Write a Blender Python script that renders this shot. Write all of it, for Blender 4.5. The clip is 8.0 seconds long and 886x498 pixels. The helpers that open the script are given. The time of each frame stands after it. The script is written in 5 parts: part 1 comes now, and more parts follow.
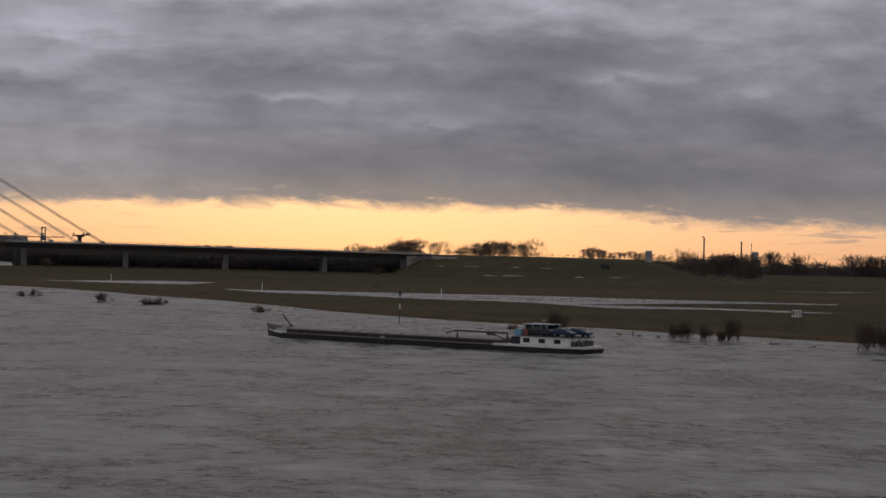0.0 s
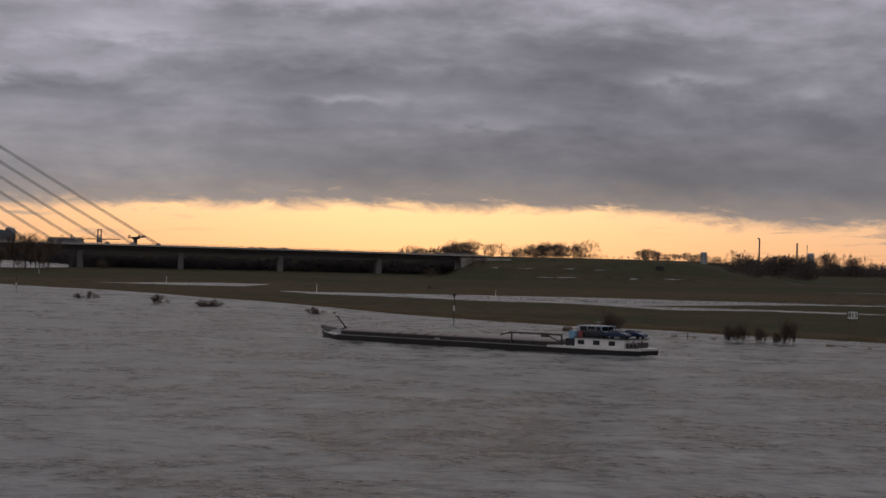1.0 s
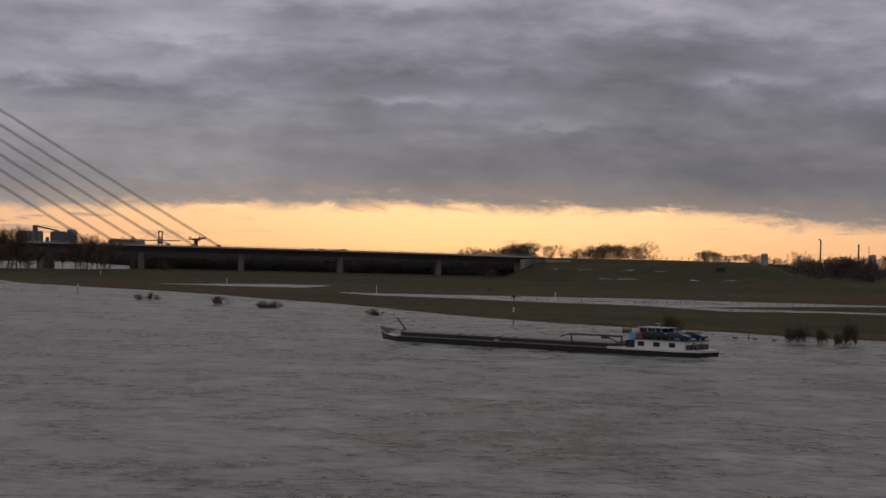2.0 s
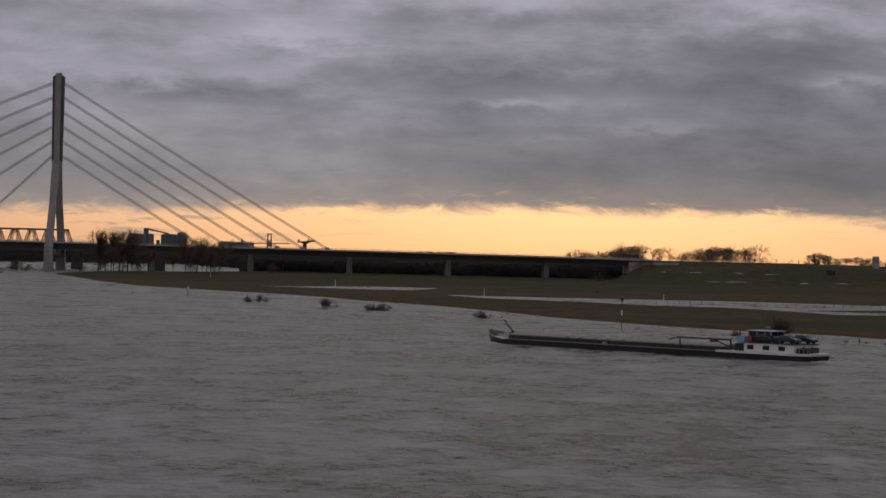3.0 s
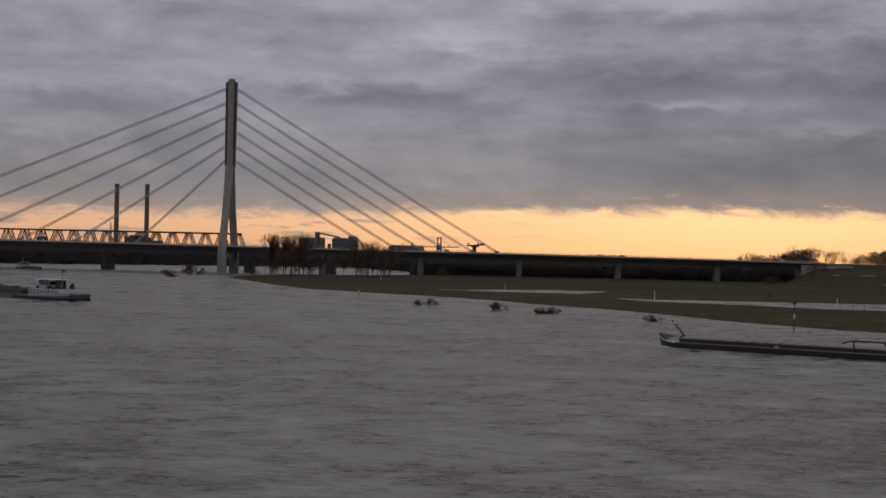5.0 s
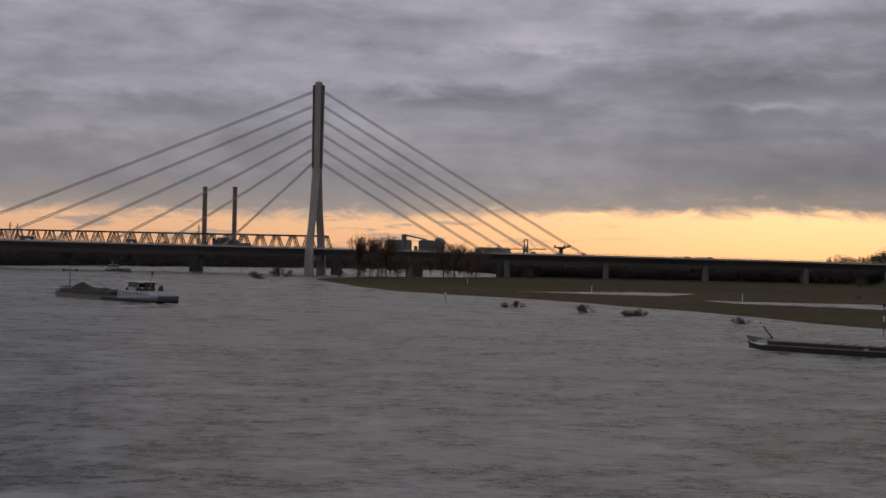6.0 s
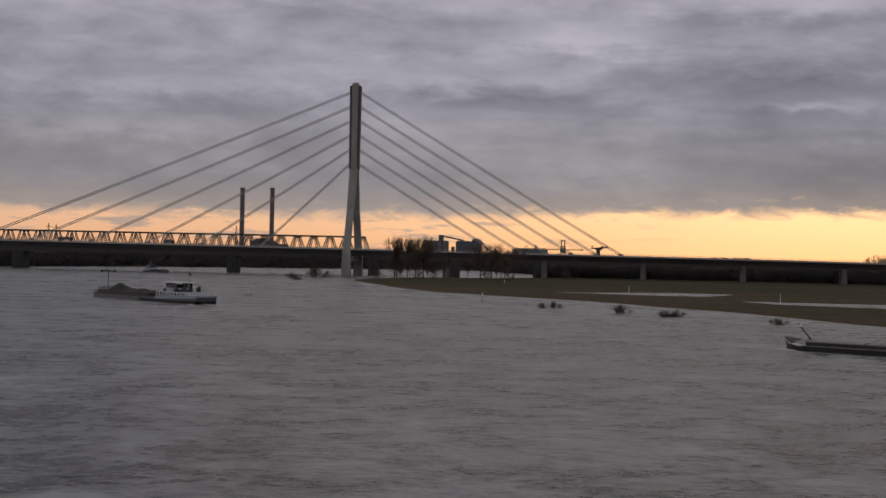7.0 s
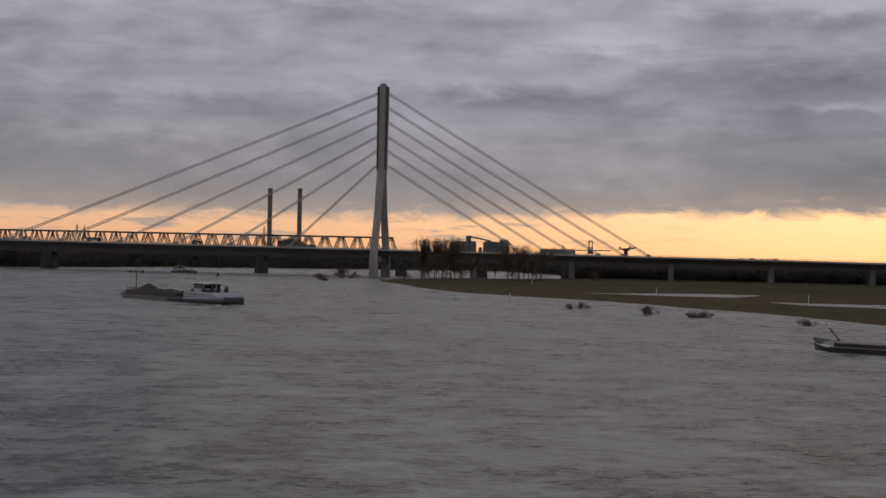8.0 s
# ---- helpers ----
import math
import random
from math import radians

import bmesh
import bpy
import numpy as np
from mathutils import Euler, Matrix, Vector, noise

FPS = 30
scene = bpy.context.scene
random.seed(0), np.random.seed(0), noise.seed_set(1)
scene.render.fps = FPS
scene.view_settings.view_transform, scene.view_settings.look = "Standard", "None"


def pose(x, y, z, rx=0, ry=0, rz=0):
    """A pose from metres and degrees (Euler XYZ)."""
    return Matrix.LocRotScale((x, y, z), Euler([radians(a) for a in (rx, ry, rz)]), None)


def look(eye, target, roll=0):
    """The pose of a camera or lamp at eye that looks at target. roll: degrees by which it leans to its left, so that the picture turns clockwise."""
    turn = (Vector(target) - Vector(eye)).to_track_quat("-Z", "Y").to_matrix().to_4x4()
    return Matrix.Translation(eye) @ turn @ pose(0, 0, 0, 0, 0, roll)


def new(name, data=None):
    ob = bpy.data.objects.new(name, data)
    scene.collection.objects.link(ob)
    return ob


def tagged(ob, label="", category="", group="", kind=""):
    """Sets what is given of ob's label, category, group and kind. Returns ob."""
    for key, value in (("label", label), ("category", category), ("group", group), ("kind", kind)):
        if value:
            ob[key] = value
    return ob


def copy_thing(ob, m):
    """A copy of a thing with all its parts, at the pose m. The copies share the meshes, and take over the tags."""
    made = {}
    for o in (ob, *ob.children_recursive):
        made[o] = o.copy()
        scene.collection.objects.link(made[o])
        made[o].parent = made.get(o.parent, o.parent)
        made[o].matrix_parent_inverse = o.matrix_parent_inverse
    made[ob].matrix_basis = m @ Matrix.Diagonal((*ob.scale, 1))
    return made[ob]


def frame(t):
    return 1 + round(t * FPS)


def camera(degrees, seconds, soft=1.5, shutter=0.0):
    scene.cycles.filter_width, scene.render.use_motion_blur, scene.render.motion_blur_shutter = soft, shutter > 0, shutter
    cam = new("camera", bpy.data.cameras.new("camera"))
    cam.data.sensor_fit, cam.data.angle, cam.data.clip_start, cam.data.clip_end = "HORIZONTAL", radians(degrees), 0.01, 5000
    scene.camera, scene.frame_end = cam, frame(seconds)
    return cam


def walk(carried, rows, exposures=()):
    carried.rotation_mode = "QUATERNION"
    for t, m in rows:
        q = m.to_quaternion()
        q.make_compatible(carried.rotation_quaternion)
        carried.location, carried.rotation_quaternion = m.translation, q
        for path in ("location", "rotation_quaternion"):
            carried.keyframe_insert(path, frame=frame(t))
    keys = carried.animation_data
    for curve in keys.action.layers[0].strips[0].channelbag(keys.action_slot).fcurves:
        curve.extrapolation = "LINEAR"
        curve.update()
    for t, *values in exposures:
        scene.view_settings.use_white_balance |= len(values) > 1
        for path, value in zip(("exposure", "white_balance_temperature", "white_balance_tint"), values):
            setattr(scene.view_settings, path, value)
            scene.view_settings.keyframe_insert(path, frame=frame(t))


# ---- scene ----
EYE = Vector((0.0, 0.0, 14.6))  # on the high bank, a tripod that only pans
cam = camera(24.245, 8.0, soft=1.5)


def heading(yaw, pitch, roll):
    """The tripod head: yaw to the left of +y, pitch up, roll, in degrees."""
    a, b = radians(yaw), radians(pitch)
    way = Vector((-math.sin(a) * math.cos(b), math.cos(a) * math.cos(b), math.sin(b)))
    return look(EYE, EYE + way, roll)


PAN = [
    (0.0, -9.410, 0.124, 1.402),
    (0.5, -8.769, 0.130, 1.376),
    (1.0, -7.902, 0.137, 1.359),
    (1.2, -7.626, 0.137, 1.356),
    (2.3, -5.552, 0.138, 1.335),
    (2.5, -5.005, 0.138, 1.331),
    (3.0, -3.254, 0.144, 1.358),
    (3.5, -1.937, 0.160, 1.316),
    (4.0, -0.971, 0.154, 1.285),
    (4.5, 0.003, 0.131, 1.288),
    (5.0, 1.456, 0.131, 1.285),
    (5.2, 2.094, 0.133, 1.276),
    (6.3, 4.315, 0.140, 1.229),
    (6.5, 4.581, 0.141, 1.220),
    (7.0, 4.889, 0.138, 1.227),
    (7.5, 5.239, 0.142, 1.175),
    (8.0, 5.651, 0.140, 1.247),
]
walk(cam, [(t, heading(y, p, r)) for t, y, p, r in PAN], [(0.0, 0.0), (1.0, 0.0), (2.5, -0.07), (5.0, -0.07), (6.5, 0.05), (8.0, 0.09)])

# ---- world, sun ----
SUN_AZ, SUN_EL = 7.0, 9.0
world = bpy.data.worlds.new("evening_sky")
scene.world = world
world.use_nodes = True


class Nodes:
    """Short hand for wiring a node tree."""

    def __init__(self, tree):
        self.tree = tree
        tree.nodes.clear()

    def add(self, kind):
        return self.tree.nodes.new(kind)

    def put(self, socket, v):
        if isinstance(v, bpy.types.NodeSocket):
            self.tree.links.new(v, socket)
        elif v is not None:
            socket.default_value = v

    def math(self, op, a, b=None, c=None):
        n = self.add("ShaderNodeMath")
        n.operation = op
        for s, v in zip(n.inputs, (a, b, c)):
            self.put(s, v)
        return n.outputs[0]

    def span(self, v, a, b, c=0.0, d=1.0, smooth=False):
        n = self.add("ShaderNodeMapRange")
        n.interpolation_type = "SMOOTHSTEP" if smooth else "LINEAR"
        for s, x in zip(n.inputs, (v, a, b, c, d)):
            self.put(s, x)
        return n.outputs[0]

    def noise(self, vec, scale, detail=4.0, rough=0.55, warp=0.0):
        n = self.add("ShaderNodeTexNoise")
        for k, v in (("Vector", vec), ("Scale", scale), ("Detail", detail), ("Roughness", rough), ("Distortion", warp)):
            self.put(n.inputs[k], v)
        return n.outputs[0]

    def ramp(self, v, stops):
        n = self.add("ShaderNodeValToRGB")
        e = n.color_ramp.elements
        while len(e) < len(stops):
            e.new(0.5)
        for el, (p, c) in zip(e, stops):
            el.position = p
            el.color = (c, c, c, 1) if isinstance(c, float) else (*c, 1)
        self.put(n.inputs[0], v)
        return n.outputs[0]

    def mix(self, f, a, b, blend="MIX"):
        n = self.add("ShaderNodeMix")
        n.data_type, n.blend_type = "RGBA", blend
        for s, v in ((n.inputs[0], f), (n.inputs[6], a), (n.inputs[7], b)):
            if isinstance(v, tuple):
                v = (*v, 1)
            self.put(s, v)
        return n.outputs[2]

    def vec(self, x, y, z=0.0):
        n = self.add("ShaderNodeCombineXYZ")
        for s, v in zip(n.inputs, (x, y, z)):
            self.put(s, v)
        return n.outputs[0]


def make_sky():
    k = Nodes(world.node_tree)
    split = k.add("ShaderNodeSeparateXYZ")
    k.put(split.inputs[0], k.add("ShaderNodeTexCoord").outputs["Generated"])
    x, y, z = split.outputs
    level = k.math("SQRT", k.math("ADD", k.math("MULTIPLY", x, x), k.math("MULTIPLY", y, y)))
    el = k.math("MULTIPLY", k.math("ARCTAN2", z, level), 57.2958)
    az = k.math("MULTIPLY", k.math("ARCTAN2", x, y), 57.2958)
    azu = k.span(az, -25, 25)
    # a low deck of stratocumulus in long ragged rolls, smoothed to a veil towards the horizon
    shift = k.math("SUBTRACT", k.noise(k.vec(k.math("MULTIPLY", az, 0.22), k.math("MULTIPLY", el, 0.7), 3.0), 1.0, 3, 0.5), 0.5)
    ew = k.math("ADD", el, k.math("MULTIPLY", shift, 0.5))
    big = k.noise(k.vec(k.math("MULTIPLY", az, 0.20), k.math("MULTIPLY", ew, 0.72)), 1.0, 4, 0.5, 0.0)
    fine = k.noise(k.vec(k.math("MULTIPLY", az, 0.70), k.math("MULTIPLY", ew, 1.9), 7.0), 1.0, 8, 0.58, 0.1)
    depth = k.math("ADD", k.math("MAXIMUM", z, 0.0), 0.15)
    over = k.noise(k.vec(k.math("DIVIDE", x, depth), k.math("DIVIDE", y, depth)), 1.5, 4, 0.5)
    detail = k.math("ADD", k.math("MULTIPLY", k.math("SUBTRACT", big, 0.5), 0.8), k.math("MULTIPLY", k.math("SUBTRACT", fine, 0.5), 0.44))
    detail = k.math("MULTIPLY", detail, k.span(el, 1.2, 4.2, 0.35, 1.0, smooth=True))
    detail = k.math("ADD", detail, k.math("MULTIPLY", k.math("MULTIPLY", k.math("SUBTRACT", over, 0.5), 1.4), k.span(el, 8.0, 14.0)))
    lift = k.ramp(k.span(el, 0, 12), [(0.0, 0.50), (0.12, 0.44), (0.22, 0.45), (0.32, 0.52), (0.44, 0.60), (0.58, 0.72), (1.0, 0.76)])
    tone = k.math("ADD", detail, lift)
    tone = k.math("ADD", tone, k.span(az, 11.0, -2.0, 0.0, 0.12, smooth=True))
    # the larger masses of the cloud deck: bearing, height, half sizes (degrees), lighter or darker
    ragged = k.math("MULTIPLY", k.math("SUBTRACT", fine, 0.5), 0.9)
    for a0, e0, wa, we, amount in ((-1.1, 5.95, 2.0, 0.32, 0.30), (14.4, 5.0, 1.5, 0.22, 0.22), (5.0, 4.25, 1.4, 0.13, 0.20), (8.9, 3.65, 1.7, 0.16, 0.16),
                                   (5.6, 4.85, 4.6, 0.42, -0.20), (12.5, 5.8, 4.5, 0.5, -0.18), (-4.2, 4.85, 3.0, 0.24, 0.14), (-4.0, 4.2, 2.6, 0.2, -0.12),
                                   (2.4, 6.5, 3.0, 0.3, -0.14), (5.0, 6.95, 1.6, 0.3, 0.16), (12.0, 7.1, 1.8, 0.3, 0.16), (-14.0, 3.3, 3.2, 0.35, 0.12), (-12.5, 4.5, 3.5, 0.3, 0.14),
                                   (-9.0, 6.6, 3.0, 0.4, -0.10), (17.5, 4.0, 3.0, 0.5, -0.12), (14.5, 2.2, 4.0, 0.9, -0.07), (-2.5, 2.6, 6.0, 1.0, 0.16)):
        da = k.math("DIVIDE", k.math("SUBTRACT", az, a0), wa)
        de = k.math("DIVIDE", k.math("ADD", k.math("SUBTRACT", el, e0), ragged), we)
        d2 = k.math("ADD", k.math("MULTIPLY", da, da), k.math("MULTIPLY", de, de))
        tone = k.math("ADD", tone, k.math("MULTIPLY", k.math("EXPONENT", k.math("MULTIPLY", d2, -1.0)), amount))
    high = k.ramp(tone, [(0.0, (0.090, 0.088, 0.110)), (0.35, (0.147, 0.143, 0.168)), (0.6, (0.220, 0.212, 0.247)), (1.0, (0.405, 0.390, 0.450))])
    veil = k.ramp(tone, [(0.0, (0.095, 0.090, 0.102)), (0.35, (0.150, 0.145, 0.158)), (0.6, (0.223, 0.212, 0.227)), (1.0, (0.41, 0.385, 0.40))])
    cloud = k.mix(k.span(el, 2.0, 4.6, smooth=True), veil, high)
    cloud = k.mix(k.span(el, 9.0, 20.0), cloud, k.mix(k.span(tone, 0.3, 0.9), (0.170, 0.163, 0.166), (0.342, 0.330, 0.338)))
    # the clear strip over the horizon
    sky = k.add("ShaderNodeTexSky")
    sky.sky_type, sky.sun_disc = "NISHITA", False
    sky.sun_elevation, sky.sun_rotation = radians(SUN_EL), radians(SUN_AZ)
    toward = k.math("POWER", k.math("COSINE", k.math("MULTIPLY", k.math("SUBTRACT", az, 7.0), 0.01745)), 70.0)
    warm = k.mix(toward, (0.62, 0.32, 0.19), (0.88, 0.45, 0.225))
    pale = k.mix(toward, (0.66, 0.43, 0.29), (0.93, 0.585, 0.33))
    strip = k.mix(k.span(el, 0.0, 1.6), warm, pale)
    strip = k.mix(0.004, strip, sky.outputs[0])
    low = k.ramp(azu, [(0.0, 0.50), (0.15, 0.50), (0.34, 0.47), (0.42, 0.52), (0.5, 0.59), (0.58, 0.63), (0.68, 0.65), (0.76, 0.60), (0.84, 0.48), (1.0, 0.45)])
    edge = k.math("MULTIPLY", low, 2.0)
    wisp = k.noise(k.vec(k.math("MULTIPLY", az, 0.8), k.math("MULTIPLY", el, 2.0)), 1.0, 8, 0.62, 0.5)
    off = k.math("SUBTRACT", k.math("ADD", el, k.math("MULTIPLY", k.math("SUBTRACT", wisp, 0.5), 0.8)), edge)
    cover = k.span(off, -0.18, 0.24, smooth=True)
    # torn gaps above the edge that let the bright sky through, and small grey shreds below it
    gap = k.noise(k.vec(k.math("MULTIPLY", az, 0.7), k.math("MULTIPLY", el, 3.2), 11.0), 1.0, 6, 0.6, 0.4)
    gaps = k.math("MULTIPLY", k.span(gap, 0.56, 0.68, smooth=True), k.span(off, 0.5, 0.05))
    cover = k.math("SUBTRACT", cover, k.math("MULTIPLY", gaps, 0.45))
    bar = k.noise(k.vec(k.math("MULTIPLY", az, 0.42), k.math("MULTIPLY", el, 3.6), 4.0), 1.0, 6, 0.6, 0.3)
    bars = k.math("MULTIPLY", k.span(bar, 0.53, 0.64, smooth=True), k.math("MAXIMUM", k.span(az, 3.0, -5.0, 0.0, 0.75), k.span(az, 13.0, 17.0, 0.0, 0.55)))
    bars = k.math("MULTIPLY", bars, k.span(el, 0.1, 0.6, 0.35, 1.0))
    cover = k.math("MAXIMUM", k.math("MAXIMUM", cover, 0.0), bars)
    glow = k.math("MULTIPLY", k.span(off, 1.2, 0.0, smooth=True), 0.20)
    lit = k.mix(glow, cloud, (0.72, 0.50, 0.32))
    final = k.mix(cover, strip, lit)
    # below the horizon the sheet of ground hides it; keep it dull
    final = k.mix(k.span(el, -1.0, -0.2), (0.10, 0.09, 0.09), final)
    bg = k.add("ShaderNodeBackground")
    k.put(bg.inputs[0], final)
    k.put(bg.inputs[1], 1.08)
    k.put(k.add("ShaderNodeOutputWorld").inputs[0], bg.outputs[0])


make_sky()
sun = new("sun", bpy.data.lights.new("sun", "SUN"))
sun.data.energy, sun.data.angle, sun.data.color = 0.06, radians(40), (1.0, 0.8, 0.6)
sun.matrix_world = look(
    (math.sin(radians(SUN_AZ)) * 900, math.cos(radians(SUN_AZ)) * 900, 900 * math.tan(radians(SUN_EL)) + 10), (0, 0, 10))

# ---- materials ----


def material(name, base, other=None, rough=0.7, metal=0.0, size=1.0, grain=0.25, bump=0.0, stretch=(1, 1, 1), random_tone=0.0):
    """A surface with stains at two scales (size in metres), fine grain and relief."""
    m = bpy.data.materials.new(name)
    m.use_nodes = True
    k = Nodes(m.node_tree)
    out, bsdf = k.add("ShaderNodeOutputMaterial"), k.add("ShaderNodeBsdfPrincipled")
    k.put(out.inputs[0], bsdf.outputs[0])
    place = k.add("ShaderNodeNewGeometry").outputs["Position"]
    scaled = k.add("ShaderNodeVectorMath")
    scaled.operation = "MULTIPLY"
    k.put(scaled.inputs[0], place)
    k.put(scaled.inputs[1], stretch)
    p = scaled.outputs[0]
    coarse, fine = k.noise(p, 1 / size, 4), k.noise(p, 6 / size, 5, 0.65)
    f = k.span(k.math("ADD", k.math("MULTIPLY", coarse, 0.65), k.math("MULTIPLY", fine, 0.35)), 0.34, 0.66)
    other = other or tuple(c * (1 - grain) for c in base)
    color = k.mix(f, base, other)
    if random_tone:
        r = k.add("ShaderNodeObjectInfo").outputs["Random"]
        color = k.mix(k.math("MULTIPLY", r, random_tone), color, (0.0, 0.0, 0.0))
    k.put(bsdf.inputs["Base Color"], color)
    k.put(bsdf.inputs["Roughness"], k.span(fine, 0.2, 0.8, max(rough - 0.08, 0.02), min(rough + 0.08, 1)))
    k.put(bsdf.inputs["Metallic"], metal)
    if bump:
        b = k.add("ShaderNodeBump")
        k.put(b.inputs["Strength"], 0.6)
        k.put(b.inputs["Distance"], bump)
        k.put(b.inputs["Height"], f)
        k.put(bsdf.inputs["Normal"], b.outputs[0])
    return m


def water_material():
    """Turbid flood water: boils of lighter sediment, wind-ruffled patches, ripples; reflections on wave faces painted
    in.
    """
    m = bpy.data.materials.new("river_water")
    m.use_nodes = True
    k = Nodes(m.node_tree)
    out, bsdf = k.add("ShaderNodeOutputMaterial"), k.add("ShaderNodeBsdfPrincipled")
    k.put(out.inputs[0], bsdf.outputs[0])
    split = k.add("ShaderNodeSeparateXYZ")
    k.put(split.inputs[0], k.add("ShaderNodeNewGeometry").outputs["Position"])
    x, y, _ = split.outputs
    # the current runs along the river, from beyond the bridge towards +x, -y
    along = k.math("SUBTRACT", k.math("MULTIPLY", x, 0.75), k.math("MULTIPLY", y, 0.66))
    across = k.math("ADD", k.math("MULTIPLY", x, 0.66), k.math("MULTIPLY", y, 0.75))
    boil = k.noise(k.vec(k.math("MULTIPLY", along, 0.016), k.math("MULTIPLY", across, 0.03)), 1.0, 4, 0.55, 0.6)
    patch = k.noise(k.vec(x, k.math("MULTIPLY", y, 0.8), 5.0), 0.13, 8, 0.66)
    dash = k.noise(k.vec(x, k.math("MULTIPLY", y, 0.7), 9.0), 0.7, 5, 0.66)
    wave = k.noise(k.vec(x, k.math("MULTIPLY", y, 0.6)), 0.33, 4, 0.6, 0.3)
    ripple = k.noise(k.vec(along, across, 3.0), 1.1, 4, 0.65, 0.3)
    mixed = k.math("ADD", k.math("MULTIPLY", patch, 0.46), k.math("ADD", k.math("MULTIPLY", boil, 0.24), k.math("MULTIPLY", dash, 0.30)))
    wave_tone = k.span(mixed, 0.445, 0.555)
    height = k.math("ADD", k.math("MULTIPLY", wave, 0.7), k.math("MULTIPLY", ripple, 0.35))
    height = k.math("MULTIPLY", height, k.span(patch, 0.38, 0.62, 1.8, 0.5))
    b = k.add("ShaderNodeBump")
    k.put(b.inputs["Strength"], 1.0)
    k.put(b.inputs["Distance"], 1.0)
    k.put(b.inputs["Height"], height)
    k.put(bsdf.inputs["Normal"], b.outputs[0])
    # besides sediment, bright and dark wave faces are put into this colour
    k.put(bsdf.inputs["Base Color"], k.mix(wave_tone, (0.022, 0.024, 0.028), (0.235, 0.240, 0.252)))
    k.put(bsdf.inputs["Roughness"], k.span(wave_tone, 0.0, 1.0, 0.26, 0.42))
    k.put(bsdf.inputs["Specular IOR Level"], k.span(wave_tone, 0.0, 1.0, 0.12, 0.50))
    k.put(bsdf.inputs["IOR"], 1.33)
    return m


def ground_material():
    """Winter meadow: olive turf, straw-brown reeds towards the river."""
    m = bpy.data.materials.new("winter_meadow")
    m.use_nodes = True
    k = Nodes(m.node_tree)
    out, bsdf = k.add("ShaderNodeOutputMaterial"), k.add("ShaderNodeBsdfPrincipled")
    k.put(out.inputs[0], bsdf.outputs[0])
    place = k.add("ShaderNodeNewGeometry").outputs["Position"]
    split = k.add("ShaderNodeSeparateXYZ")
    k.put(split.inputs[0], place)
    x, y, z = split.outputs
    field = k.noise(k.vec(k.math("MULTIPLY", x, 0.008), k.math("MULTIPLY", y, 0.011)), 1.0, 3, 0.5, 0.5)
    patch = k.noise(k.vec(k.math("MULTIPLY", x, 0.05), k.math("MULTIPLY", y, 0.03), 2.0), 1.0, 5, 0.6)
    tuft = k.noise(place, 0.9, 4, 0.7)
    green = k.mix(patch, (0.034, 0.038, 0.015), (0.068, 0.068, 0.028))
    straw = k.mix(patch, (0.074, 0.051, 0.026), (0.130, 0.092, 0.047))
    reed = k.span(k.math("ADD", z, k.math("MULTIPLY", patch, 0.25)), 0.56, 0.40)
    strip = k.math("MULTIPLY", k.span(y, 690, 745), k.span(y, 960, 850))
    share = k.math("ADD", k.math("MULTIPLY", reed, 0.9), k.span(field, 0.46, 0.60, 0.0, 0.6))
    share = k.math("ADD", share, k.math("MULTIPLY", strip, 0.6))
    share = k.math("MINIMUM", k.math("MAXIMUM", share, 0.0), 1.0)
    color = k.mix(share, green, straw)
    sward = k.noise(k.vec(k.math("MULTIPLY", x, 0.16), k.math("MULTIPLY", y, 0.06), 6.0), 1.0, 7, 0.7)
    color = k.mix(k.span(sward, 0.42, 0.62, 0.0, 0.6), color, (0.024, 0.021, 0.011))
    color = k.mix(k.span(tuft, 0.35, 0.7, 0.0, 0.45), color, (0.022, 0.020, 0.010))
    k.put(bsdf.inputs["Base Color"], color)
    k.put(bsdf.inputs["Roughness"], 0.95)
    k.put(bsdf.inputs["Specular IOR Level"], 0.1)
    b = k.add("ShaderNodeBump")
    k.put(b.inputs["Strength"], 0.8)
    k.put(b.inputs["Distance"], 0.3)
    k.put(b.inputs["Height"], tuft)
    k.put(bsdf.inputs["Normal"], b.outputs[0])
    return m


WATER, MEADOW = water_material(), ground_material()
CONCRETE = material("weathered_concrete", (0.36, 0.345, 0.33), (0.22, 0.21, 0.20), 0.85, size=5, bump=0.02, stretch=(1, 1, 0.35))
CONCRETE_DARK = material("old_stained_masonry", (0.065, 0.062, 0.060), (0.035, 0.033, 0.032), 0.9, size=4, bump=0.05)
DECK_STEEL = material("dark_painted_girder", (0.15, 0.147, 0.152), (0.10, 0.098, 0.102), 0.6, size=6, stretch=(0.3, 1, 1))
FLANK_SHADE = material("shaded_pylon_flank", (0.085, 0.083, 0.088), (0.055, 0.053, 0.057), 0.65, size=4, stretch=(1, 1, 0.3))
PARAPET = material("pale_parapet_metal", (0.42, 0.41, 0.40), (0.30, 0.29, 0.28), 0.5, size=5, stretch=(0.3, 1, 1))
STAY = material("grey_stay_sheathing", (0.38, 0.37, 0.37), (0.29, 0.285, 0.285), 0.55, size=4)
# concrete again, darkened: dimness below the deck is put into the colour
PIER = material("shaded_pier_concrete", (0.22, 0.21, 0.20), (0.14, 0.135, 0.13), 0.9, size=4, bump=0.02, stretch=(1, 1, 0.35))
TRUSS = material("dark_riveted_steel", (0.045, 0.042, 0.042), (0.07, 0.055, 0.045), 0.7, size=2)
ASPHALT = material("asphalt", (0.05, 0.05, 0.052), (0.035, 0.035, 0.036), 0.9, size=3)
BARK = material("winter_bark", (0.060, 0.047, 0.036), (0.035, 0.028, 0.022), 0.95, size=0.8)
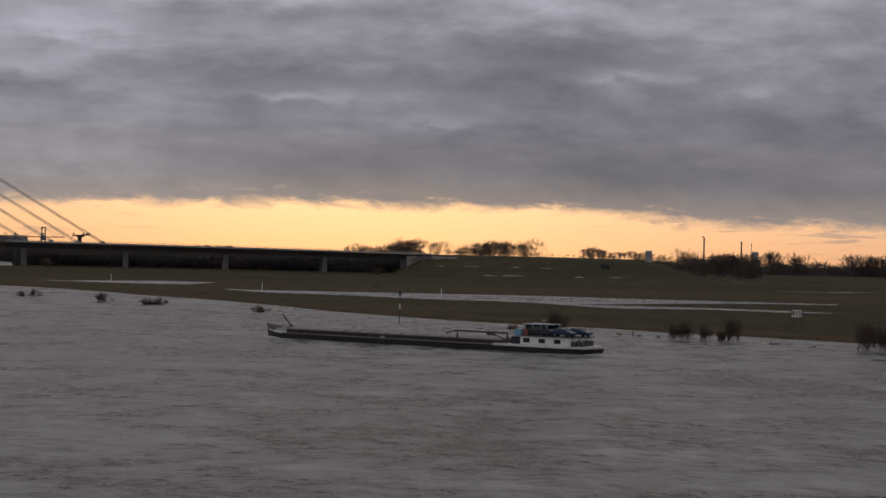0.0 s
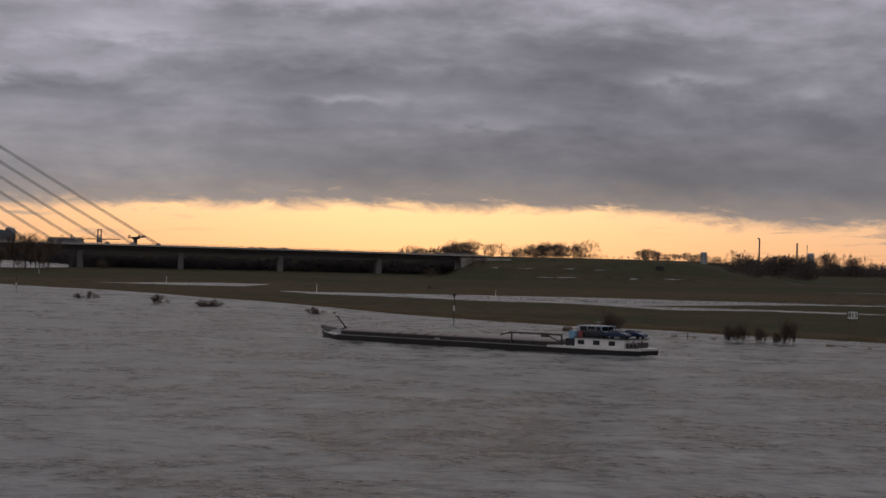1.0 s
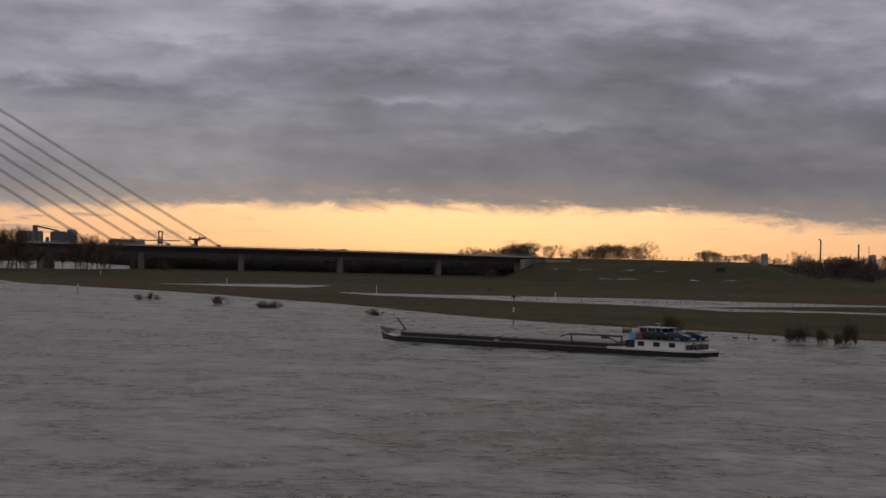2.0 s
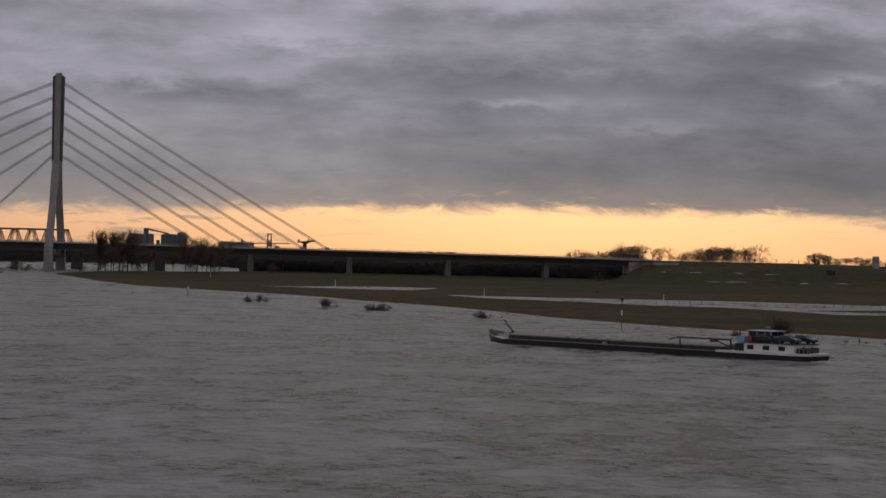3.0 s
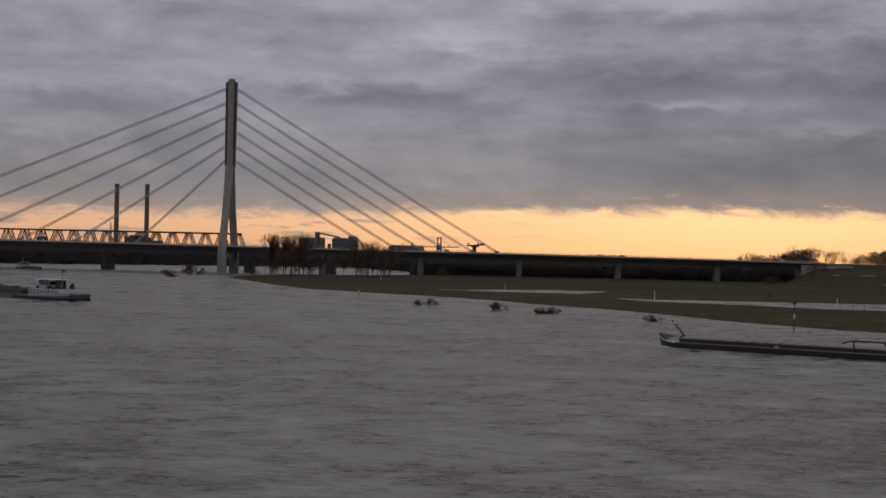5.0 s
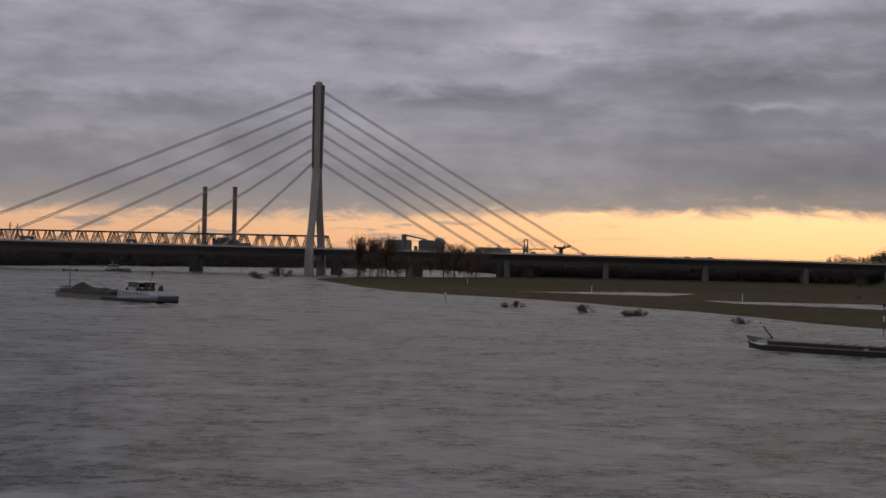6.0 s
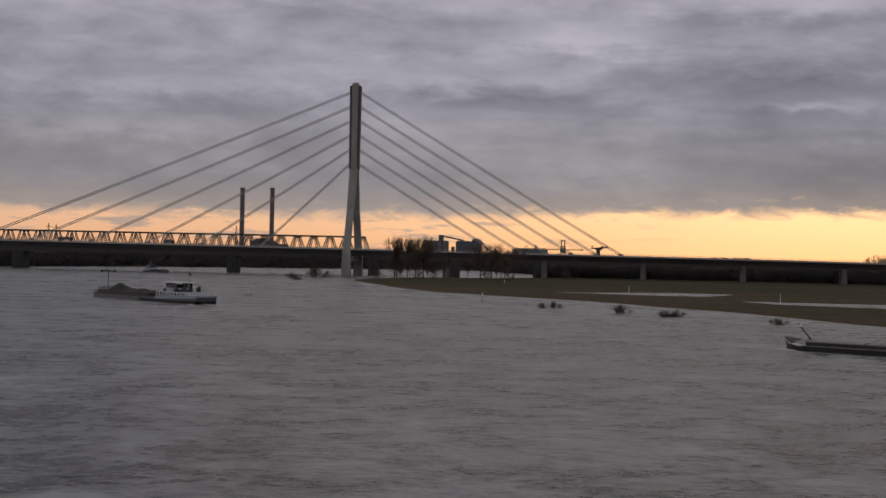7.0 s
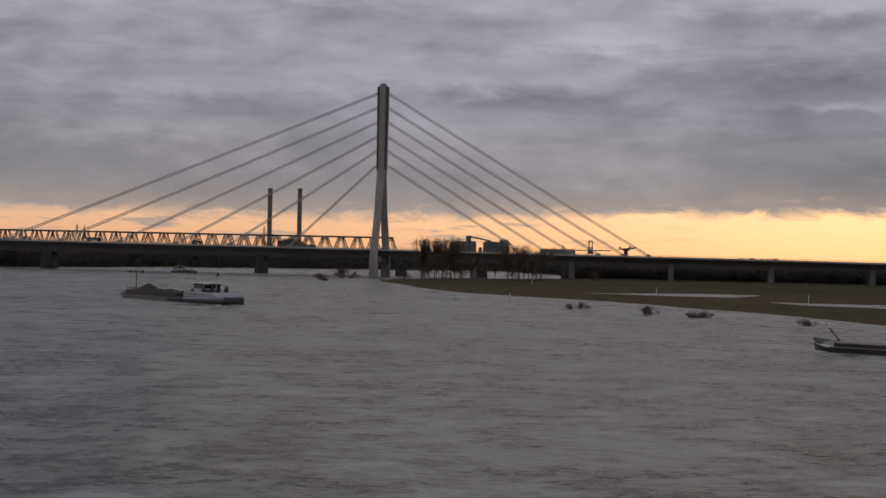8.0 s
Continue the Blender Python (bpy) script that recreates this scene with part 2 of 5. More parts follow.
TWIG = material("bare_twigs", (0.13, 0.092, 0.068), (0.08, 0.058, 0.044), 0.95, size=3)

# ---- building helpers ----


def mesh_object(name, verts, faces, mat, smooth=False):
    me = bpy.data.meshes.new(name)
    me.from_pydata([tuple(v) for v in verts], [], [tuple(f) for f in faces])
    me.update()
    me.materials.append(mat)
    if smooth:
        me.shade_smooth()
    return new(name, me)


class Shape:
    """Collects boxes, prisms and tubes for one mesh."""

    def __init__(self):
        self.v, self.f = [], []

    def raw(self, v, f):
        n = len(self.v)
        self.v += [tuple(p) for p in v]
        self.f += [tuple(i + n for i in q) for q in f]
        return self

    def box(self, a, b, taper=None):
        (x0, y0, z0), (x1, y1, z1) = a, b
        tx, ty = taper or (1, 1)
        cx, cy, hx, hy = (x0 + x1) / 2, (y0 + y1) / 2, (x1 - x0) / 2, (y1 - y0) / 2
        v = [(cx + sx * hx, cy + sy * hy, z0) for sx, sy in ((-1, -1), (1, -1), (1, 1), (-1, 1))]
        v += [(cx + sx * hx * tx, cy + sy * hy * ty, z1) for sx, sy in ((-1, -1), (1, -1), (1, 1), (-1, 1))]
        return self.raw(v, [(3, 2, 1, 0), (4, 5, 6, 7), (0, 1, 5, 4), (1, 2, 6, 5), (2, 3, 7, 6), (3, 0, 4, 7)])

    def tube(self, pts, radii, sides=8, caps=True):
        pts = [Vector(p) for p in pts]
        if isinstance(radii, (int, float)):
            radii = [radii] * len(pts)
        rings = []
        for i, p in enumerate(pts):
            d = (pts[min(i + 1, len(pts) - 1)] - pts[max(i - 1, 0)]).normalized()
            a = d.cross(Vector((0, 0, 1)) if abs(d.z) < 0.9 else Vector((1, 0, 0))).normalized()
            b = d.cross(a)
            rings.append([p + radii[i] * (math.cos(t) * a + math.sin(t) * b) for t in (2 * math.pi * j / sides for j in range(sides))])
        v = [q for r in rings for q in r]
        f = []
        for i in range(len(rings) - 1):
            for j in range(sides):
                o, q = i * sides, (j + 1) % sides
                f.append((o + j, o + q, o + sides + q, o + sides + j))
        if caps:
            f += [tuple(range(sides))[::-1], tuple(range((len(rings) - 1) * sides, len(rings) * sides))]
        return self.raw(v, f)

    def beam(self, p, q, w, h=None):
        """A square bar from p to q."""
        p, q = Vector(p), Vector(q)
        h = h or w
        d = (q - p).normalized()
        a = d.cross(Vector((0, 0, 1)) if abs(d.z) < 0.95 else Vector((0, 1, 0))).normalized()
        b = a.cross(d)
        v = [e + s * a * w / 2 + t * b * h / 2 for e in (p, q) for s, t in ((-1, -1), (1, -1), (1, 1), (-1, 1))]
        return self.raw(v, [(3, 2, 1, 0), (4, 5, 6, 7), (0, 1, 5, 4), (1, 2, 6, 5), (2, 3, 7, 6), (3, 0, 4, 7)])

    def loft(self, sections, caps=True, closed=True):
        """Joins rings of equal length."""
        n = len(sections[0])
        v = [p for s in sections for p in s]
        f = []
        for i in range(len(sections) - 1):
            for j in range(n if closed else n - 1):
                o, q = i * n, (j + 1) % n
                f.append((o + j, o + q, o + n + q, o + n + j))
        if caps and closed:
            f += [tuple(range(n))[::-1], tuple(range((len(sections) - 1) * n, len(sections) * n))]
        return self.raw(v, f)

    def make(self, name, mat, parent=None, label="", smooth=False):
        ob = mesh_object(name, self.v, self.f, mat, smooth)
        bm = bmesh.new()
        bm.from_mesh(ob.data)
        bmesh.ops.recalc_face_normals(bm, faces=bm.faces)
        bm.to_mesh(ob.data)
        bm.free()
        if parent:
            ob.parent = parent
        if label:
            tagged(ob, label)
        return ob


def thing(name, label, category, m=None, group="", kind=""):
    ob = new(name)
    ob.empty_display_size = 0.5
    if m is not None:
        ob.matrix_basis = m
    return tagged(ob, label, category, group, kind)


# ---- the ground and the river ----
SHORE = [(-133, 1035), (-94, 866), (-71, 788), (-49, 748), (-35, 721), (-13, 690), (4, 650), (12, 623), (33, 581), (42, 548), (51, 513), (58, 490), (71, 457),
         (84, 430), (104, 410), (110, 394), (122, 382), (131, 370), (139, 360), (200, 290), (420, 120)]
FAR_SHORE = [(-520, 1180), (-418, 1310), (-383, 1522), (-252, 1745), (-120, 1850), (-40, 1500), (-30, 1330)]
BACK_SHORE = [(-134, 1080), (-115, 1165), (-70, 1215), (-48, 1300), (-36, 1320)]
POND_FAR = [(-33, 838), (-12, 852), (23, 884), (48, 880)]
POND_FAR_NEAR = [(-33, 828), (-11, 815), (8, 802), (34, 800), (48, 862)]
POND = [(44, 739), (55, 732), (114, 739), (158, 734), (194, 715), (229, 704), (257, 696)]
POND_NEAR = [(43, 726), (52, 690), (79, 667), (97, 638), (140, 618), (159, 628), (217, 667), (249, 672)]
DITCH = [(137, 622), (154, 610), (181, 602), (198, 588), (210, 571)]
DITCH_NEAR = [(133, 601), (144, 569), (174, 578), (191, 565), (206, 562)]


def by_angle(line):
    a = np.degrees(np.arctan2([p[0] for p in line], [p[1] for p in line]))
    r = np.hypot([p[0] for p in line], [p[1] for p in line])
    o = np.argsort(a)
    return a[o], r[o]


def wobble(a, r, s=0.02):
    x, y = np.sin(np.radians(a)) * r * s, np.cos(np.radians(a)) * r * s
    return np.sin(x * 2.1 + 1.3 * np.sin(y * 1.1)) + 0.6 * np.sin(y * 3.3 + 2 * np.sin(x * 1.7)) + 0.4 * np.sin(x * 7.3 + y * 5.1)


def ground_height(a, r):
    """Height of the land over the flooded river, by bearing from the high bank (degrees) and distance."""
    a, r = np.broadcast_arrays(np.asarray(a, float), np.asarray(r, float))
    w = wobble(a, r)
    level = np.interp(r, [300, 560, 800, 950, 1200, 4500], [0.45, 0.42, 0.42, 0.9, 1.5, 4.0])
    sa, sr = by_angle(SHORE)
    land = np.interp(r - np.interp(a, sa, sr) + 1.5 * w, [-80, 0, 5, 45, 60], [-4, 0.0, 0.22, 0.45, 2.0])
    land = np.where(a < sa[0], -3.0, land)
    z = np.minimum(level, land)
    # water behind the point, under the bridges
    ba, br = by_angle(BACK_SHORE)
    z = np.where(a < ba[-1], np.minimum(z, (np.interp(a, ba, br) - r + 3 * w) * 0.04), z)
    fa, fr = by_angle(FAR_SHORE)
    far = np.minimum(np.interp(r, [1200, 2200, 4500], [2.0, 3.5, 5.0]), (r - np.interp(a, fa, fr) + 4 * w) * 0.04)
    z = np.where(a < fa[-1], np.maximum(z, far), z)
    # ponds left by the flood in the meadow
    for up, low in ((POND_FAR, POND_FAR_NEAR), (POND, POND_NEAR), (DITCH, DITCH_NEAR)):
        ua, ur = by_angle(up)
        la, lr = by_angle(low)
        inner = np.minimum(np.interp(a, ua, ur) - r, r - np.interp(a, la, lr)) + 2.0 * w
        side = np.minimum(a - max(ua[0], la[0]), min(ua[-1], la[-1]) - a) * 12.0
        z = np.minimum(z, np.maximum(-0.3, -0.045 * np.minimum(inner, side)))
    # the road embankment beyond the bridge's end, falling to the plain
    crest = np.interp(a, [8.0, 8.8, 10, 12.5, 14.8, 15.6, 16.3, 17.0], [1.5, 12.0, 12.8, 13.1, 11.8, 8.0, 3.0, 1.5])
    ramp = np.interp(r, [1110, 1262, 2600, 4500], [0.0, 1.0, 0.97, 0.9])
    z = np.where(a > 8.0, z + np.maximum(crest - 1.5, 0) * ramp, z)
    # the old approach embankment behind the new bridge
    old = np.interp(a, [-2.4, -1.6, 8.3, 9.0], [0, 1, 1, 0]) * np.interp(r, [1300, 1325, 1345, 1390], [0, 1, 1, 0]) * 8.5
    z = z + old
    # the near bank, behind the camera
    back = np.abs(a) > 75
    z = np.where(back, np.interp(r, [0, 4, 60, 200, 4500], [13.0, 12.9, 9.0, 6.0, 6.0]), z)
    # the steep bank on which the tripod stands
    z = np.maximum(z, np.interp(r, [0, 3, 23, 30], [13.0, 12.9, 0.0, -2.5]))
    return np.maximum(z, -2.5)


def ground_at(x, y):
    return float(ground_height(math.degrees(math.atan2(x, y)), math.hypot(x, y)))


def polar_sheet(name, angles, radii, heights, mat):
    na, nr = len(angles), len(radii)
    aa, rr = np.meshgrid(np.radians(angles), radii, indexing="ij")
    v = np.stack([np.sin(aa) * rr, np.cos(aa) * rr, heights], -1).reshape(-1, 3)
    i = np.arange(na)[:, None] * nr + np.arange(nr - 1)[None]
    j = (np.arange(na)[:, None] + 1) % na * nr + np.arange(nr - 1)[None]
    f = np.stack([i, i + 1, j + 1, j], -1).reshape(-1, 4)
    me = bpy.data.meshes.new(name)
    me.from_pydata(v, [], f.tolist() + [[k * nr for k in range(na)]])
    me.update()
    me.materials.append(mat)
    me.shade_smooth()
    return new(name, me)


bearings = np.concatenate([np.arange(-178, -22, 4.0), np.arange(-21, 24.01, 0.12), np.arange(26, 179, 4.0)])
reach = np.concatenate([[0.01, 3, 8, 15, 23, 30, 60, 120, 200, 260], np.arange(300, 1000, 4.0), np.arange(1000, 1420, 8.0), np.arange(1420, 2600, 30.0), np.arange(2600, 4900, 200.0)])
reach[0] = 0.5
ground = polar_sheet("ground", bearings, reach, ground_height(bearings[:, None], reach[None]), MEADOW)
tagged(ground, "flooded winter meadow with olive turf and straw-brown reeds", "meadow", kind="structure")


def swell(x, y):
    """Low wind waves on the stream, a few centimetres to two decimetres high."""
    rnd = np.random.RandomState(12)
    z = np.zeros_like(x)
    for i in range(26):
        length = 4.5 * 1.13 ** i if i < 13 else rnd.uniform(5, 14)
        t, ph = rnd.normal(2.4, 0.75), rnd.uniform(0, 6.28)
        gust = 0.6 + 0.4 * np.sin(x * rnd.uniform(0.02, 0.06) + y * rnd.uniform(0.02, 0.05) + rnd.uniform(0, 6))
        z += 0.0024 * length ** 0.55 * gust * np.sin(2 * np.pi / length * (x * math.cos(t) + y * math.sin(t)) + ph)
    return z


ring = np.concatenate([np.arange(-180, -24, 4.0), np.arange(-22, 24.01, 0.14), np.arange(28, 180, 4.0)])
wr = np.concatenate([[0.01, 40, 90, 118], np.arange(122, 430, 1.7), np.arange(430, 900, 4.5), [950, 1050, 1200, 1500, 2500, 4800]])
ga, gr = np.meshgrid(np.radians(ring), wr, indexing="ij")
fade = np.interp(wr, [110, 130, 230, 340], [0, 1, 1, 0])[None]
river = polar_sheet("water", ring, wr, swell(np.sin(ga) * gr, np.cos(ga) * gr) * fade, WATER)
tagged(river, "wide grey-brown river in flood, rippled by wind and current", "river", kind="structure")

# ---- the cable-stayed road bridge ----
BRIDGE_Y, PYLON_X = 1240.0, -161.0


def deck_z(x):
    """Road level: a slight fall towards the meadow."""
    return 16.4 - 0.0056 * (x - PYLON_X) - 0.000012 * max(x - 20, 0) ** 2


def ring_box(x, y0, y1, z0, z1):
    return [(x, y0, z0), (x, y1, z0), (x, y1, z1), (x, y0, z1)]


def cable_stayed_bridge():
    b = thing("cable_stayed_bridge", "cable-stayed road bridge, grey concrete pylon, dark deck", "bridge")
    xs = [-560 + 25 * i for i in range(31)] + [197]
    # box girder with sloping webs and cantilevered slab
    deck = Shape()
    deck.loft([[(x, BRIDGE_Y + dy, deck_z(x) + dz) for dy, dz in
                ((-13.7, 0), (-13.7, -0.55), (-9.0, -1.0), (-7.0, -3.9), (7.0, -3.9), (9.0, -1.0), (13.7, -0.55), (13.7, 0))] for x in xs])
    deck.make("deck", DECK_STEEL, b)
    Shape().loft([ring_box(x, BRIDGE_Y - 12.6, BRIDGE_Y + 12.6, deck_z(x) + 0.004, deck_z(x) + 0.08) for x in xs]).make("roadway", ASPHALT, b, "asphalt carriageway")
    for side in (-1, 1):
        y = BRIDGE_Y + side * 13.72
        Shape().loft([ring_box(x, y - 0.12, y + 0.12, deck_z(x) - 0.62, deck_z(x) + 0.35) for x in xs]).make("fascia", PARAPET, b, "pale edge beam")
        rail = Shape()
        for h in (0.72, 1.12):
            rail.loft([ring_box(x, y - 0.05, y + 0.05, deck_z(x) + h, deck_z(x) + h + 0.07) for x in xs])
        for i in range(0, 376):
            x = -560 + 2 * i
            rail.box((x - 0.04, y - 0.04, deck_z(x) + 0.34), (x + 0.04, y + 0.04, deck_z(x) + 1.12))
        rail.make("railing", PARAPET, b, "thin metal railing")
    # pylon: a shaft with recessed flanks that parts into two legs
    px, py = PYLON_X, BRIDGE_Y
    z0, z1 = 63.5, 116.0
    prof = lambda h, d, g: [(-h, -d), (-h + g, -d - 0.5), (h - g, -d - 0.5), (h, -d), (h, d), (h - g, d + 0.5), (-h + g, d + 0.5), (-h, d)]
    shaft = Shape()
    shaft.loft([[(px + x, py + y, z) for x, y in prof(hw, 2.9, 0.5)] for z, hw in ((z0, 2.0), (z0 + 2.2, 1.9), (90, 1.95), (z1, 2.0))])
    pylon = shaft.make("pylon", CONCRETE, b, "grey concrete pylon, darker at the flanks")
    # side faces of the shaft; their shade is put into a darker colour
    flank = Shape()
    for s in (-1, 1):
        flank.loft([[(px + s * (hw - 1.5), py - 3.1, z), (px + s * (hw - 1.5), py + 3.1, z), (px + s * hw, py + 2.8, z), (px + s * hw, py - 2.8, z)]
                    for z, hw in ((z0 + 0.8, 2.95), (90, 3.15), (z1 - 1.0, 3.35))])
    flank.make("pylon_flank", FLANK_SHADE, pylon, "pylon flanks, their shade put into a dark colour")
    Shape().box((px - 1.9, py - 2.2, z1 - 0.1), (px + 1.9, py + 2.2, z1 + 1.0), (0.85, 0.85)).make("pylon_cap", CONCRETE, pylon)
    Shape().tube([(px, py - 1.0, z1 + 0.9), (px, py - 1.0, z1 + 1.9)], 0.25, 8).make("beacon", BEACON, pylon, "small white beacon lamp")
    for s in (-1, 1):
        leg = Shape()
        leg.loft([[(px + s * lean + sx * hx, py + s * yy + sy * hy, z) for sx, sy in ((-1, -1), (1, -1), (1, 1), (-1, 1))]
                  for z, yy, hx, hy, lean in ((z0 + 1.5, 1.6, 2.45, 1.5, 0.1), (40, 8.2, 2.0, 1.7, 0.75), (19, 15.2, 2.1, 2.0, 1.4), (13.5, 16.4, 2.35, 2.4, 1.5), (8, 16.4, 2.5, 2.6, 1.5), (-3, 16.4, 2.75, 2.8, 1.5))])
        leg.make("pylon_leg", CONCRETE, b)
    Shape().box((px - 2, py - 14, 9.0), (px + 2, py + 14, 12.2)).make("cross_beam", CONCRETE, b)
    # stays: twin cables with clamps
    tops = [111.0 - 8.7 * i for i in range(6)]
    for side, ends in ((-1, (234, 199, 162, 126, 93, 56)), (1, (162, 147, 132, 117, 102, 87))):
        for zt, run in zip(tops, ends):
            a = Vector((px + side * 3.2, py, zt))
            x1 = px + side * run
            e = Vector((x1, py, deck_z(x1) + 0.6))
            n = 24
            line = [a.lerp(e, i / n) - Vector((0, 0, 0.012 * run * (i / n) * (1 - i / n))) for i in range(n + 1)]
            s = Shape()
            for off in (-0.6, 0.6):
                s.tube([p + Vector((0, 0, off)) for p in line], 0.25, 6)
            m = int((e - a).length / 1.9)
            for i in range(1, m):
                q = i / m
                p = a.lerp(e, q) - Vector((0, 0, 0.012 * run * q * (1 - q)))
                s.box((p.x - 0.1, p.y - 0.15, p.z - 0.6), (p.x + 0.1, p.y + 0.15, p.z + 0.6))
            s.make("stay_cable", STAY, b, "pair of parallel grey stay cables with clamps")
            Shape().box((x1 - 1.6, py - 0.9, deck_z(x1) + 0.05), (x1 + 1.6, py + 0.9, deck_z(x1) + 1.5), (0.6, 0.7)).make("anchor_block", CONCRETE, b)
    # piers of the approach
    for i in range(5):
        x = -103.8 + 59.1 * i
        for s in (-1, 1):
            Shape().box((x - 1.7, py + s * 5.5 - 1.5, ground_at(x, py) - 1.5), (x + 1.7, py + s * 5.5 + 1.5, deck_z(x) - 3.85), (0.85, 0.9)).make("pier", PIER, b)
    ab = Shape()
    ab.raw([(181.5, py - 13, 2), (212, py - 13, 2), (212, py - 13, 12.6), (181.5, py - 13, 12.6), (181.5, py + 13, 2), (212, py + 13, 2), (212, py + 13, 12.6), (181.5, py + 13, 12.6)],
           [(0, 1, 2, 3), (7, 6, 5, 4), (0, 4, 5, 1), (1, 5, 6, 2), (2, 6, 7, 3), (3, 7, 4, 0)])
    ab.make("abutment", CONCRETE, b, "pale concrete abutment at the bridge end")
    return b


BEACON = material("white_lamp_glass", (0.8, 0.8, 0.78), rough=0.3)
cable_stayed_bridge()


# ---- the old truss bridge behind it ----
def old_truss_bridge():
    y0, zb, zt = 1300.0, 16.2, 24.2
    b = thing("truss_bridge", "old dark steel truss bridge on stone piers", "bridge")
    x_end = -157.0
    for side in (-4.5, 4.5):
        t = Shape()
        y = y0 + side
        t.beam((x_end, y, zb), (-640, y, zb), 0.8, 1.2)
        t.beam((x_end - 4, y, zt), (-640, y, zt), 0.8, 1.0)
        t.make("chord", TRUSS, b)
    bay = 10.45
    for i in range(46):
        x = x_end - 5.5 - bay * i
        for side in (-4.5, 4.5):
            y = y0 + side
            w = Shape()
            for lean in (-1, 1):
                w.beam((x + lean * 1.2, y, zt), (x + lean * 3.9, y, zb), 0.62)
                w.beam((x + lean * 0.5, y, zt), (x + lean * 2.6, y, zb), 0.42)
            w.make("web_bar", TRUSS, b)
    Shape().box((-640, y0 - 6.5, 10.8), (x_end, y0 + 6.5, 15.6)).make("deck_girder", TRUSS, b)
    Shape().box((x_end, y0 - 5.5, 9.5), (190, y0 + 5.5, 12.4)).make("approach_girder", TRUSS, b)
    for x, w in ((-384, 7.4), (-245, 6.0), (-155, 5.5), (-105, 8.4), (-51, 5.0)):
        s = Shape()
        ring = lambda z, g: [(x - w / 2 * g, y0 - 7 * g, z), (x, y0 - 10 * g, z), (x + w / 2 * g, y0 - 7 * g, z), (x + w / 2 * g, y0 + 7 * g, z), (x, y0 + 10 * g, z), (x - w / 2 * g, y0 + 7 * g, z)]
        s.loft([ring(-3, 1.06), ring(8.0, 1.0), ring(8.4, 0.97), ring(11.5, 0.95)])
        s.make("stone_pier", CONCRETE_DARK, b)
    return b


old_truss_bridge()

# ---- the ships ----
HULL_BLACK = material("black_hull_paint", (0.010, 0.010, 0.011), (0.022, 0.018, 0.017), 0.7, size=2.5, stretch=(1, 1, 2))
SHIP_WHITE = material("white_ship_paint", (0.80, 0.80, 0.80), (0.62, 0.60, 0.57), 0.4, size=2.0)
HATCH = material("brown_grey_hatch_cover", (0.20, 0.165, 0.165), (0.13, 0.11, 0.11), 0.5, size=3, stretch=(0.4, 1, 1))
COAMING = material("dark_coaming", (0.045, 0.035, 0.037), (0.03, 0.025, 0.026), 0.55, size=2)
GLASS_DARK = material("dark_window_glass", (0.02, 0.022, 0.025), (0.03, 0.032, 0.035), 0.08, size=1)
BLUE_TARP = material("pale_blue_panel", (0.22, 0.42, 0.58), (0.16, 0.33, 0.47), 0.6, size=1)
RED_CLOTH = material("dull_red_box", (0.28, 0.07, 0.07), (0.2, 0.05, 0.05), 0.7, size=0.6)
CAR_BLUE = material("blue_car_paint", (0.016, 0.036, 0.09), (0.013, 0.03, 0.075), 0.25, size=1)
CAR_DARK = material("dark_car_paint", (0.02, 0.025, 0.035), (0.015, 0.018, 0.025), 0.25, size=1)
TYRE = material("black_rubber", (0.02, 0.02, 0.02), rough=0.9, size=0.3)
HULL_GREY = material("grey_hull_paint", (0.15, 0.148, 0.148), (0.09, 0.087, 0.085), 0.5, size=3)
SHIP_BLUE = material("pale_blue_ship_paint", (0.40, 0.47, 0.57), (0.28, 0.33, 0.41), 0.45, size=2)
SHIP_PALE = material("weathered_white_paint", (0.46, 0.48, 0.52), (0.26, 0.27, 0.30), 0.5, size=1.5)
COAL = material("black_coal", (0.018, 0.017, 0.017), (0.035, 0.033, 0.032), 0.85, size=0.8, bump=0.2)
GALV = material("galvanised_steel", (0.42, 0.42, 0.43), (0.30, 0.30, 0.31), 0.5, 0.4, size=0.5)
GUNWALE = material("worn_gunwale_paint", (0.30, 0.29, 0.29), (0.16, 0.15, 0.15), 0.5, size=2)
DECK_PAINT = material("green_grey_deck_paint", (0.09, 0.10, 0.095), (0.06, 0.065, 0.06), 0.7, size=1.5)
FOAM = material("white_foam", (0.62, 0.61, 0.60), (0.34, 0.33, 0.32), 0.8, size=0.9, bump=0.1)


def breadth(s, length, beam):
    """Half breadth at s metres from the stern."""
    q, h = s / length, beam / 2
    if q > 0.88:
        return h * max(0.06, 1 - ((q - 0.88) / 0.12) ** 2.2)
    if q < 0.08:
        return h * (0.62 + 0.38 * math.sin(q / 0.08 * math.pi / 2))
    return h


def hull_band(length, beam, zs, mat, name, parent, s0=0.0, s1=1.0, grow=0.0, label="", deck=True, flare=0.25):
    """A band of the hull's side between two heights, which are functions of s, closed across."""
    sh = Shape()
    rings = []
    n = 44
    for i in range(n + 1):
        s = length * (s0 + (s1 - s0) * i / n)
        b = breadth(s, length, beam) + grow
        lo, hi = zs[0](s), zs[1](s)
        bow = max(0, (s / length - 0.9) / 0.1)
        stern = max(0, 1 - s / length / 0.05)
        rake = lambda z: bow * flare * z * 0.8 - stern * 0.25 * z
        fl = 1 + flare * 0.25 * bow
        x = s - length / 2
        rings.append([(x + rake(lo), b, lo), (x + rake(hi), b * fl, hi), (x + rake(hi), -b * fl, hi), (x + rake(lo), -b, lo)])
    sh.loft(rings)
    return sh.make(name, mat, parent, label)


